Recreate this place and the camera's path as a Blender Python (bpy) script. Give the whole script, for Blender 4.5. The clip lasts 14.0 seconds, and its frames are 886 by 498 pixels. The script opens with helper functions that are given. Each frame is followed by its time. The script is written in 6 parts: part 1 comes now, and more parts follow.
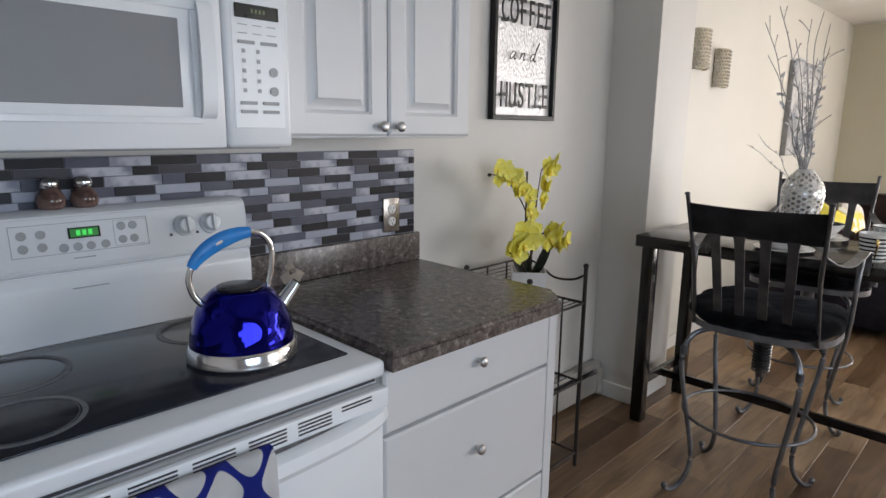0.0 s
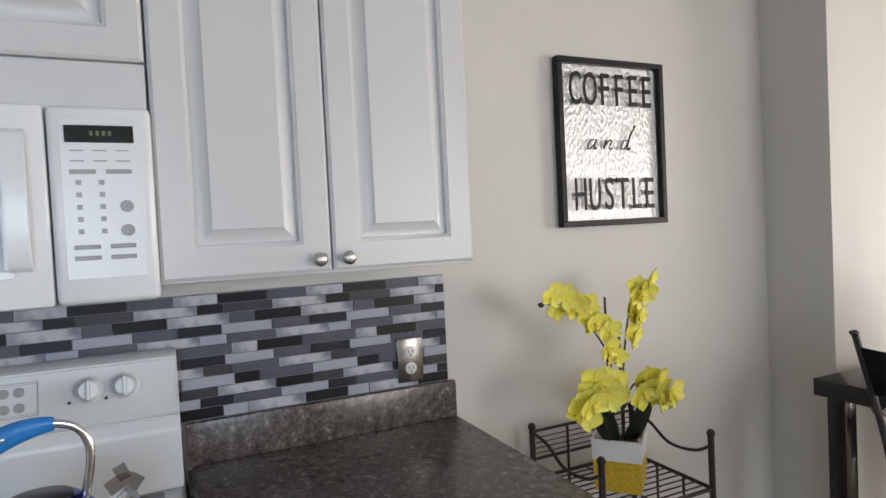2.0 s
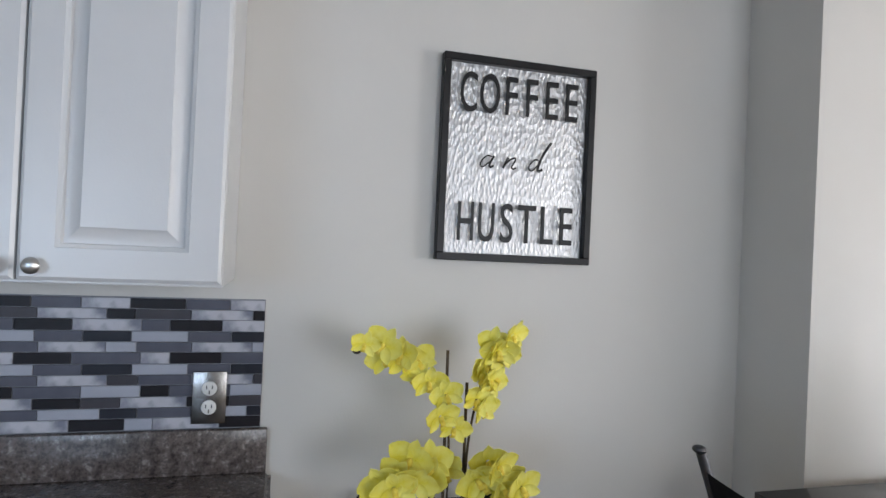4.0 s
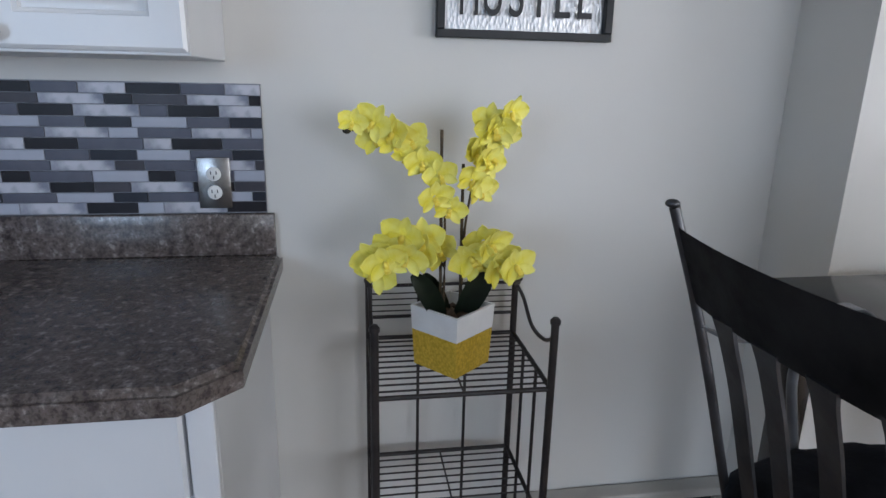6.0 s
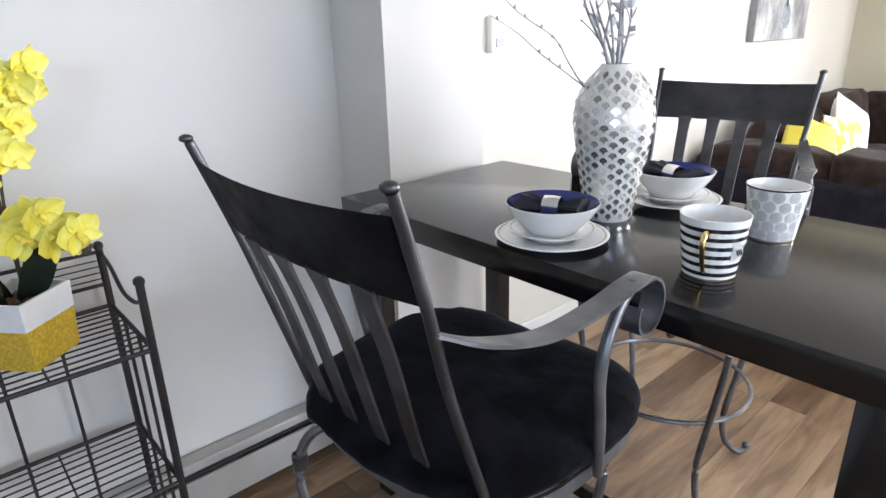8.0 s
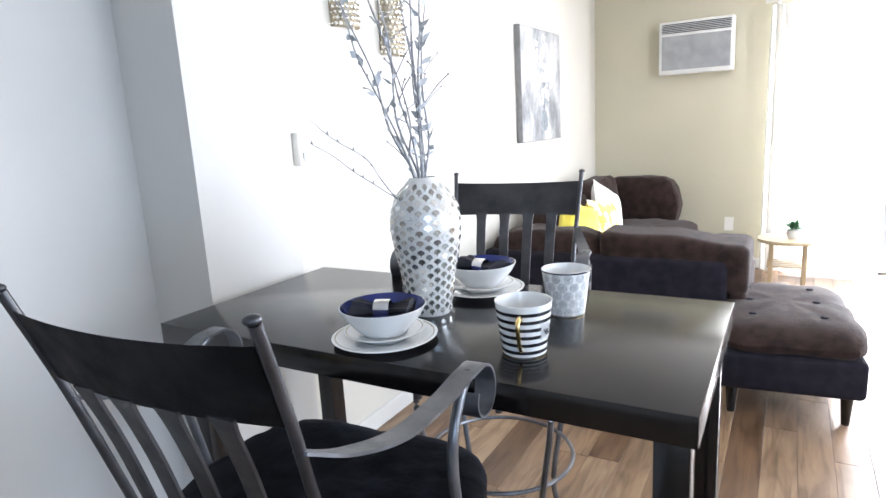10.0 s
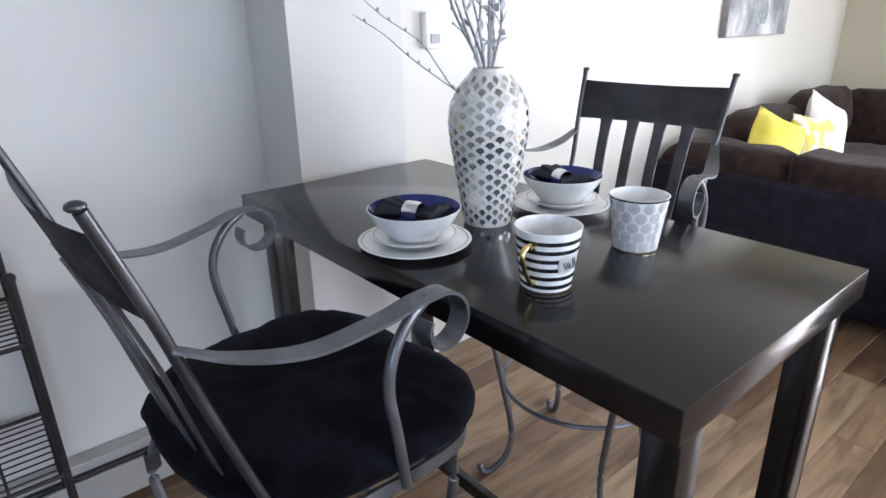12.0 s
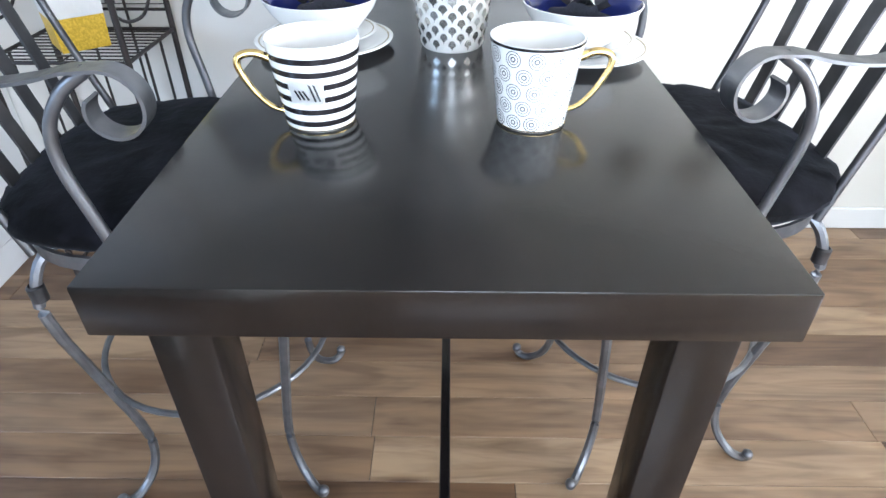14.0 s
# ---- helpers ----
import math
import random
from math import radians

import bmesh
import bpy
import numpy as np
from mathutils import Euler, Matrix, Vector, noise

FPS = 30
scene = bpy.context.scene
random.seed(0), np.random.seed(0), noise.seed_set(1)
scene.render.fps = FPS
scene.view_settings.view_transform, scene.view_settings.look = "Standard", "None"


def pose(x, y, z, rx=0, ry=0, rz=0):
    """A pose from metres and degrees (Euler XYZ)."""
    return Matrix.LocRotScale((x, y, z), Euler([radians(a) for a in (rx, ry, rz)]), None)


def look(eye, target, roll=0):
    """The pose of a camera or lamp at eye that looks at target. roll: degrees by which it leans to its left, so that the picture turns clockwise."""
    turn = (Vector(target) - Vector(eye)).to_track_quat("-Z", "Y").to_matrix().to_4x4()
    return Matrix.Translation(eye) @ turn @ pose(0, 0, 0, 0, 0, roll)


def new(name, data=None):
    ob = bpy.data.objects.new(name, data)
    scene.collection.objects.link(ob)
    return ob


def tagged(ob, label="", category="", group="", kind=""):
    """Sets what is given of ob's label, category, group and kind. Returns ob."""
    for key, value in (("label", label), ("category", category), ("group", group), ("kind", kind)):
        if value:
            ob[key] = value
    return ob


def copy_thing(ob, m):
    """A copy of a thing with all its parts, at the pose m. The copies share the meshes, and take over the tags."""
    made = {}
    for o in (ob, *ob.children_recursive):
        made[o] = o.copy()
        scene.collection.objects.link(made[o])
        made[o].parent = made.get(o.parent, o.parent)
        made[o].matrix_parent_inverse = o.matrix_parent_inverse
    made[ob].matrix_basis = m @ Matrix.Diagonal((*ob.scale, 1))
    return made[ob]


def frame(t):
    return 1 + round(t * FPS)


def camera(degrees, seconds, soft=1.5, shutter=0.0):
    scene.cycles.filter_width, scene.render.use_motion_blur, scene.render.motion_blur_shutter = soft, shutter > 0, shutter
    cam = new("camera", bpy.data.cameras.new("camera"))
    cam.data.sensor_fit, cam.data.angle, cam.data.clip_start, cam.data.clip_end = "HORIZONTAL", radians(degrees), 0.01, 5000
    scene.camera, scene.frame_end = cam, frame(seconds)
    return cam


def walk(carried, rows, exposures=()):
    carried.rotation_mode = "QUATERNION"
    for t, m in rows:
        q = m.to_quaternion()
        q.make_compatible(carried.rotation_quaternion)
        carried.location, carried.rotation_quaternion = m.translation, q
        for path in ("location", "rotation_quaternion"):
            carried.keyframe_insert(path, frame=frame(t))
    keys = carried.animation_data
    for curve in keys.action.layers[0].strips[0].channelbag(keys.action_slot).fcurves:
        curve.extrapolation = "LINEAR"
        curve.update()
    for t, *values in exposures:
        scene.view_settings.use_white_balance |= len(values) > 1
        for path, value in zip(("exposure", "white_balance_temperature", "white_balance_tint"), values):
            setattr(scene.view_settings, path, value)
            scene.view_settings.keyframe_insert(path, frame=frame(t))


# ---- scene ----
cam = camera(72.3, 14.0)
EXPOSURES = [(0, -0.27, 6550, 14), (0.6, -0.24, 6600, 14), (1.0, -0.2, 6900, 14), (1.5, -0.2, 6900, 14), (2.5, 0.0, 6650, 12), (5, -0.32, 5900, 12), (6, -0.20, 5800, 12), (6.5, -0.03, 5800, 12), (7.5, 0.3, 5900, 11), (8.2, 0.74, 5900, 13), (9, 0.97, 5800, 11), (11.5, 0.3, 5600, 13), (12, 0.3, 5600, 13), (12.5, 0.4, 5700, 14), (13, 0.6, 5800, 14), (13.5, 0.85, 5600, 10), (14, 1.1, 5500, 9)]
PATH = [
    (0, (1.587, -1.444, 1.379), (0.206, -0.052, 0.987), 0.7),
    (0.3, (1.604, -1.309, 1.390), (0.046, -0.136, 0.949), -2.6),
    (0.5, (1.578, -1.228, 1.388), (-0.049, -0.148, 0.955), -2.9),
    (0.7, (1.655, -1.115, 1.370), (-0.085, -0.184, 1.066), -2.1),
    (0.9, (1.637, -1.058, 1.400), (-0.159, -0.207, 1.175), -1.7),
    (1, (1.649, -1.028, 1.404), (-0.186, -0.246, 1.253), -1.1),
    (1.4, (1.654, -0.906, 1.419), (-0.226, -0.229, 1.329), -4.0),
    (1.5, (1.616, -0.885, 1.415), (-0.256, -0.186, 1.338), -2.8),
    (1.8, (1.527, -0.747, 1.410), (-0.327, -0.004, 1.312), -1.8),
    (2, (1.508, -0.691, 1.426), (-0.307, 0.148, 1.362), -2.8),
    (2.2, (1.508, -0.618, 1.432), (-0.303, 0.230, 1.406), -3.6),
    (2.5, (1.495, -0.5, 1.446), (-0.345, 0.282, 1.515), -3.2),
    (2.7, (1.486, -0.398, 1.457), (-0.358, 0.372, 1.529), -1.5),
    (4.8, (1.445, 0.133, 1.402), (-0.522, 0.492, 1.365), 0.4),
    (5, (1.45, 0.156, 1.394), (-0.519, 0.498, 1.319), -1.3),
    (5.5, (1.433, 0.18, 1.346), (-0.516, 0.481, 1.011), 1.1),
    (6, (1.446, 0.186, 1.316), (-0.459, 0.493, 0.786), 1.2),
    (6.5, (1.468, 0.213, 1.291), (-0.381, 0.52, 0.592), 0.7),
    (7, (1.489, 0.267, 1.265), (-0.188, 0.848, 0.343), 0.4),
    (7.5, (1.519, 0.296, 1.273), (-0.022, 1.204, 0.378), -0.3),
    (8, (1.568, 0.318, 1.298), (0.155, 1.561, 0.62), -1.6),
    (8.2, (1.589, 0.318, 1.305), (0.226, 1.642, 0.683), -2.5),
    (8.5, (1.582, 0.311, 1.31), (0.396, 1.824, 0.757), -2.0),
    (8.6, (1.587, 0.298, 1.319), (0.439, 1.838, 0.761), -3.1),
    (9, (1.579, 0.259, 1.328), (0.559, 1.89, 0.78), -4.1),
    (9.2, (1.579, 0.239, 1.328), (0.609, 1.913, 0.821), -4.0),
    (11.3, (1.641, 0.321, 1.368), (0.52, 1.947, 1.051), -4.3),
    (11.5, (1.683, 0.393, 1.362), (0.402, 1.874, 0.954), -2.8),
    (11.8, (1.738, 0.498, 1.337), (0.384, 1.847, 0.752), -0.6),
    (12, (1.748, 0.546, 1.32), (0.313, 1.744, 0.607), -1.0),
    (12.3, (1.746, 0.684, 1.288), (0.178, 1.645, 0.506), 0.0),
    (12.5, (1.739, 0.8, 1.278), (0.157, 1.595, 0.347), -1.2),
    (13, (1.776, 1.016, 1.264), (0.163, 1.678, 0.286), -1.1),
    (13.4, (1.830, 1.174, 1.232), (0.129, 1.457, 0.221), 0.5),
    (13.5, (1.859, 1.217, 1.246), (0.166, 1.422, 0.201), 0.6),
    (14, (1.853, 1.402, 1.216), (0.229, 1.384, 0.049), 0.1),
]
walk(cam, [(t, look(eye, target, roll)) for t, eye, target, roll in PATH], EXPOSURES)

# ---- light ----
world = bpy.data.worlds.new("world")
scene.world = world
world.use_nodes = True
wn = world.node_tree
sky = wn.nodes.new("ShaderNodeTexSky")
sky.sky_type, sky.sun_disc = "NISHITA", False
sky.sun_elevation, sky.sun_rotation = radians(33), radians(20)
wn.nodes["Background"].inputs["Strength"].default_value = 0.12
wn.links.new(sky.outputs["Color"], wn.nodes["Background"].inputs["Color"])
SUN_FROM = Vector((math.sin(radians(20)) * math.cos(radians(33)), math.cos(radians(20)) * math.cos(radians(33)), math.sin(radians(33))))
sun = bpy.data.lights.new("sun", "SUN")
sun.energy, sun.angle, sun.color = 5.0, radians(0.5), (1.0, 0.94, 0.86)
new("sun", sun).matrix_basis = look(SUN_FROM * 20, (0, 0, 0))


def window_light(name, eye, target, w, h, watts, color=(0.93, 0.97, 1.0)):
    d = bpy.data.lights.new(name, "AREA")
    d.shape, d.size, d.size_y, d.energy, d.color = "RECTANGLE", w, h, watts, color
    ob = new(name, d)
    ob.matrix_basis = look(eye, target)
    return ob


window_light("sky_patio", (2.75, 5.84, 1.1), (2.75, 0, 1.0), 2.3, 1.9, 210, (1.0, 0.98, 0.95))
# added lamp: daylight from a dining window that is never seen
window_light("added_dining_daylight", (4.44, 1.9, 1.45), (0, 1.9, 1.3), 1.7, 1.3, 58)
# added cool lamp brightening range and cabinets; its window is unseen
window_light("added_kitchen_daylight", (2.94, -1.3, 1.42), (0.5, -1.3, 0.3), 1.1, 0.7, 23, (0.62, 0.80, 1.0))

# ---- materials ----
MATS = {}


def node_mat(name, rough=0.5, metal=0.0, bump=0.0, bump_scale=60.0, bump_stretch=(1, 1, 1), color=(0.8, 0.8, 0.8), spec=0.5, sheen=0.0):
    """A material with a fine noise bump. Returns the material, its nodes, its links and the shader."""
    m = bpy.data.materials.new(name)
    m.use_nodes = True
    n, l = m.node_tree.nodes, m.node_tree.links
    b = n["Principled BSDF"]
    b.inputs["Roughness"].default_value, b.inputs["Metallic"].default_value = rough, metal
    b.inputs["Base Color"].default_value = (*color, 1)
    b.inputs["Specular IOR Level"].default_value = spec
    if sheen:
        b.inputs["Sheen Weight"].default_value, b.inputs["Sheen Roughness"].default_value = sheen, 0.4
    if bump:
        tc, mp, nz, bp = n.new("ShaderNodeTexCoord"), n.new("ShaderNodeMapping"), n.new("ShaderNodeTexNoise"), n.new("ShaderNodeBump")
        mp.inputs["Scale"].default_value = bump_stretch
        nz.inputs["Scale"].default_value, nz.inputs["Detail"].default_value = bump_scale, 3
        bp.inputs["Strength"].default_value, bp.inputs["Distance"].default_value = bump, 0.002
        l.new(tc.outputs["Object"], mp.inputs["Vector"])
        l.new(mp.outputs["Vector"], nz.inputs["Vector"])
        l.new(nz.outputs["Fac"], bp.inputs["Height"])
        l.new(bp.outputs["Normal"], b.inputs["Normal"])
    MATS[name] = m
    return m, n, l, b


def ramp(n, stops, interp="LINEAR"):
    r = n.new("ShaderNodeValToRGB")
    r.color_ramp.interpolation = interp
    e = r.color_ramp.elements
    while len(e) < len(stops):
        e.new(0.5)
    for el, (p, c) in zip(e, stops):
        el.position, el.color = p, (*c, 1)
    return r


def noise_tex(n, l, scale, detail=4, stretch=(1, 1, 1), space="Object", rough=0.5):
    tc, mp, nz = n.new("ShaderNodeTexCoord"), n.new("ShaderNodeMapping"), n.new("ShaderNodeTexNoise")
    mp.inputs["Scale"].default_value = stretch
    nz.inputs["Scale"].default_value, nz.inputs["Detail"].default_value, nz.inputs["Roughness"].default_value = scale, detail, rough
    l.new(tc.outputs[space], mp.inputs["Vector"])
    l.new(mp.outputs["Vector"], nz.inputs["Vector"])
    return nz


def mottled(name, c1, c2, scale=4.0, rough=0.5, metal=0.0, bump=0.0, bump_scale=60.0, spec=0.5, sheen=0.0, stretch=(1, 1, 1), rough2=None, lo=0.35, hi=0.65):
    """A paint, cloth or metal that wanders between two near colours, with gloss that wanders too."""
    m, n, l, b = node_mat(name, rough, metal, bump, bump_scale, (1, 1, 1), c1, spec, sheen)
    nz = noise_tex(n, l, scale, 5, stretch)
    r = ramp(n, [(lo, c1), (hi, c2)])
    l.new(nz.outputs["Fac"], r.inputs["Fac"])
    l.new(r.outputs["Color"], b.inputs["Base Color"])
    if rough2 is not None:
        mr = n.new("ShaderNodeMapRange")
        mr.inputs["From Min"].default_value, mr.inputs["From Max"].default_value = 0.3, 0.7
        mr.inputs["To Min"].default_value, mr.inputs["To Max"].default_value = rough, rough2
        l.new(noise_tex(n, l, scale * 2.3, 3).outputs["Fac"], mr.inputs["Value"])
        l.new(mr.outputs["Result"], b.inputs["Roughness"])
    return m


WALL = mottled("wall_paint_grey", (0.60, 0.585, 0.555), (0.635, 0.62, 0.59), 1.3, 0.6, bump=0.12, bump_scale=180, rough2=0.5)
WALL_L = mottled("wall_paint_cream", (0.655, 0.635, 0.575), (0.685, 0.665, 0.605), 1.1, 0.6, bump=0.12, bump_scale=180, rough2=0.5)
WALL_FAR = mottled("wall_paint_tan", (0.52, 0.49, 0.375), (0.56, 0.525, 0.405), 1.1, 0.65, bump=0.25, bump_scale=180)
CEIL = mottled("ceiling_paint", (0.74, 0.73, 0.69), (0.79, 0.78, 0.74), 2.0, 0.85, bump=0.5, bump_scale=120)
TRIM = mottled("trim_paint", (0.70, 0.70, 0.68), (0.76, 0.76, 0.74), 3.0, 0.35, bump=0.1, bump_scale=90)
CAB = mottled("cabinet_white", (0.60, 0.605, 0.615), (0.64, 0.645, 0.655), 2.2, 0.32, bump=0.08, bump_scale=220)
APPL = mottled("appliance_enamel", (0.71, 0.735, 0.76), (0.75, 0.77, 0.79), 2.0, 0.2, bump=0.03, bump_scale=60, rough2=0.27)
APPL_G = mottled("appliance_grey_print", (0.28, 0.29, 0.30), (0.36, 0.37, 0.38), 9, 0.4)
SLOT = mottled("vent_dark", (0.03, 0.03, 0.035), (0.05, 0.05, 0.055), 9, 0.6)
CHROME = mottled("chrome", (0.78, 0.78, 0.79), (0.68, 0.68, 0.69), 15, 0.1, 1.0, rough2=0.2)
BRUSHED = mottled("brushed_steel", (0.5, 0.49, 0.48), (0.62, 0.61, 0.6), 30, 0.28, 1.0, rough2=0.4)
STEEL = mottled("chair_grey_steel", (0.115, 0.118, 0.128), (0.20, 0.205, 0.22), 14, 0.30, 0.8, bump=0.25, bump_scale=90, rough2=0.5)
STEEL_D = mottled("chair_dark_steel", (0.066, 0.066, 0.071), (0.115, 0.115, 0.122), 12, 0.30, 0.88, bump=0.2, bump_scale=90, rough2=0.5)
IRON = mottled("rack_bronze_iron", (0.016, 0.012, 0.012), (0.03, 0.024, 0.022), 20, 0.42, 0.3, bump=0.3, bump_scale=150, rough2=0.55)
ESPRESSO = mottled("espresso_wood", (0.0055, 0.0046, 0.0045), (0.0088, 0.0070, 0.0068), 9, 0.155, 0.0, bump=0.05, bump_scale=140, stretch=(1, 8, 1), rough2=0.19, spec=0.5)
VELVET = mottled("black_navy_plush", (0.0018, 0.0017, 0.0022), (0.0070, 0.0068, 0.0095), 16, 0.9, 0.0, bump=1.0, bump_scale=45, sheen=0.045, spec=0.08, lo=0.42, hi=0.60)
VELVET.node_tree.nodes["Principled BSDF"].inputs["Sheen Tint"].default_value = (0.75, 0.82, 1.0, 1)
CERAMIC = mottled("white_ceramic", (0.80, 0.80, 0.79), (0.84, 0.84, 0.83), 8, 0.12, rough2=0.2)
NAVY = mottled("navy_glaze", (0.013, 0.020, 0.12), (0.026, 0.038, 0.20), 10, 0.12)
NAPKIN = mottled("black_napkin_cloth", (0.008, 0.009, 0.014), (0.02, 0.02, 0.03), 30, 0.95, bump=0.8, bump_scale=300)
GOLD = mottled("polished_gold", (0.78, 0.56, 0.20), (0.88, 0.66, 0.30), 12, 0.16, 1.0, rough2=0.28)
BLACK_GLAZE = mottled("black_glaze", (0.012, 0.010, 0.012), (0.02, 0.018, 0.02), 12, 0.2)
GREY_GLAZE = mottled("grey_print_glaze", (0.11, 0.115, 0.12), (0.20, 0.205, 0.21), 30, 0.2)
TAN_GLAZE = mottled("tan_rim_glaze", (0.40, 0.36, 0.27), (0.50, 0.46, 0.36), 30, 0.2)
FRAME_BLACK = mottled("black_frame_wood", (0.006, 0.006, 0.007), (0.012, 0.011, 0.012), 20, 0.42, bump=0.15, bump_scale=100, spec=0.3)
SOFA = mottled("brown_chenille", (0.020, 0.012, 0.010), (0.040, 0.024, 0.020), 18, 0.9, bump=1.0, bump_scale=160, sheen=0.08, spec=0.2)
SOFA_B = mottled("dark_base_fabric", (0.010, 0.009, 0.014), (0.018, 0.015, 0.022), 18, 0.9, bump=0.7, bump_scale=200, spec=0.2)
YELLOW_CLOTH = mottled("yellow_pillow_cloth", (0.72, 0.60, 0.06), (0.80, 0.70, 0.14), 9, 0.9, bump=0.6, bump_scale=240)
WHITE_CLOTH = mottled("white_pillow_cloth", (0.70, 0.68, 0.62), (0.78, 0.76, 0.71), 9, 0.9, bump=0.6, bump_scale=240)
HEATER = mottled("heater_enamel", (0.36, 0.34, 0.31), (0.43, 0.41, 0.375), 5, 0.4, bump=0.1, bump_scale=60)
DARK = mottled("dark_gap", (0.012, 0.012, 0.012), (0.02, 0.02, 0.02), 9, 0.8)
PETAL = mottled("yellow_petal", (0.87, 0.76, 0.05), (0.93, 0.87, 0.22), 45, 0.55, bump=0.3, bump_scale=200)
PETAL_C = mottled("orange_lip", (0.85, 0.66, 0.05), (0.90, 0.76, 0.14), 90, 0.5)
LEAF = mottled("dark_leaf", (0.010, 0.016, 0.010), (0.022, 0.034, 0.018), 16, 0.35, bump=0.2, bump_scale=60)
STEM = mottled("brown_stem", (0.05, 0.032, 0.018), (0.10, 0.07, 0.035), 50, 0.7)
BUD = mottled("dark_bud", (0.03, 0.024, 0.016), (0.06, 0.05, 0.03), 60, 0.5)
SOIL = mottled("dried_moss", (0.07, 0.045, 0.03), (0.16, 0.11, 0.08), 80, 0.95, bump=1.0, bump_scale=120)
POT_W = mottled("pot_white", (0.66, 0.65, 0.64), (0.72, 0.71, 0.70), 20, 0.5, bump=0.3, bump_scale=120)
POT_G = mottled("pot_gold_glitter", (0.52, 0.34, 0.02), (0.74, 0.50, 0.05), 160, 0.4, 0.35, bump=0.5, bump_scale=260)
TWIG = mottled("grey_twig", (0.24, 0.24, 0.245), (0.46, 0.46, 0.47), 60, 0.7, bump=0.5, bump_scale=200)
TWIG_LEAF = mottled("silvery_dried_leaf", (0.46, 0.48, 0.50), (0.66, 0.68, 0.70), 60, 0.5, bump=0.3)
BLUE_RUBBER = mottled("blue_handle", (0.01, 0.17, 0.50), (0.02, 0.23, 0.62), 20, 0.3, rough2=0.4)
BLUE_METAL = mottled("cobalt_enamel_steel", (0.007, 0.007, 0.19), (0.012, 0.012, 0.28), 8, 0.07, 0.95)
GLASS_TOP = mottled("black_cooktop_glass", (0.018, 0.019, 0.028), (0.024, 0.026, 0.036), 30, 0.14, spec=0.6)
BURNER = mottled("burner_print", (0.085, 0.088, 0.10), (0.12, 0.122, 0.135), 80, 0.2)
MW_GLASS = mottled("oven_window_mesh", (0.18, 0.183, 0.195), (0.20, 0.203, 0.213), 2.5, 0.42, rough2=0.44)
DISPLAY = mottled("display_black", (0.012, 0.014, 0.012), (0.018, 0.02, 0.018), 20, 0.15)
OUTLET_W = mottled("outlet_white", (0.74, 0.73, 0.70), (0.78, 0.77, 0.74), 20, 0.35)
OUTLET_P = mottled("brushed_nickel_plate", (0.24, 0.225, 0.215), (0.31, 0.295, 0.28), 90, 0.27, 1.0)
GREEN = mottled("green_foliage", (0.02, 0.09, 0.03), (0.06, 0.20, 0.07), 30, 0.6)
TABLE_LIGHT = mottled("pale_wood", (0.42, 0.33, 0.20), (0.52, 0.42, 0.27), 8, 0.4, stretch=(1, 6, 1))
SPICE = mottled("reddish_spice_glass", (0.075, 0.042, 0.034), (0.19, 0.12, 0.10), 45, 0.08)
SCONCE = mottled("champagne_metal", (0.42, 0.37, 0.27), (0.60, 0.54, 0.42), 40, 0.3, 0.85, rough2=0.45)
SCONCE_P = mottled("pearl_bead", (0.85, 0.82, 0.72), (0.92, 0.9, 0.84), 50, 0.1, 0.6)
GROUT = mottled("grout", (0.20, 0.205, 0.23), (0.26, 0.265, 0.29), 60, 0.8, bump=0.4, bump_scale=300)
T_LIGHT = mottled("tile_pale", (0.35, 0.365, 0.43), (0.41, 0.425, 0.49), 9, 0.35, bump=0.1, spec=0.3)
T_MARB = mottled("tile_marble", (0.19, 0.20, 0.25), (0.50, 0.50, 0.55), 17, 0.35, spec=0.3, lo=0.38, hi=0.56)
T_GREY = mottled("tile_grey", (0.080, 0.082, 0.108), (0.112, 0.115, 0.145), 12, 0.38, bump=0.1, spec=0.25)
T_CHAR = mottled("tile_charcoal", (0.045, 0.042, 0.05), (0.065, 0.06, 0.07), 12, 0.38, bump=0.1, spec=0.25)
T_NAVY = mottled("tile_slate", (0.015, 0.016, 0.024), (0.026, 0.027, 0.037), 12, 0.38, bump=0.1, spec=0.25)
T_BLACK = mottled("tile_black", (0.007, 0.005, 0.007), (0.014, 0.011, 0.014), 12, 0.38, bump=0.1, spec=0.25)
VGROUT = mottled("pearl_white_grout", (0.66, 0.65, 0.62), (0.76, 0.75, 0.72), 60, 0.3)
CANVAS_EDGE = mottled("canvas_edge", (0.22, 0.22, 0.22), (0.3, 0.3, 0.3), 20, 0.8)
# translucent, so the sunlit cloth glows white in place of door glare
CURTAIN, n, l, b = node_mat("sheer_curtain", 0.9, color=(0.84, 0.83, 0.80))
tl, ms = n.new("ShaderNodeBsdfTranslucent"), n.new("ShaderNodeMixShader")
tl.inputs["Color"].default_value = (0.86, 0.85, 0.82, 1)
ms.inputs["Fac"].default_value = 0.6
l.new(b.outputs["BSDF"], ms.inputs[1])
l.new(tl.outputs["BSDF"], ms.inputs[2])
l.new(ms.outputs["Shader"], n["Material Output"].inputs["Surface"])
GROUND = mottled("pale_paving", (0.42, 0.41, 0.38), (0.52, 0.51, 0.48), 3, 0.9, bump=0.5)

# picture: grey floral print
PRINT, n, l, b = node_mat("grey_floral_print", 0.7, bump=0.3, bump_scale=400)
nz = noise_tex(n, l, 5.5, 6, (1, 1, 0.6), rough=0.62)
r = ramp(n, [(0.36, (0.20, 0.205, 0.21)), (0.46, (0.33, 0.335, 0.34)), (0.54, (0.45, 0.45, 0.455)), (0.62, (0.60, 0.60, 0.59))])
l.new(nz.outputs["Fac"], r.inputs["Fac"])
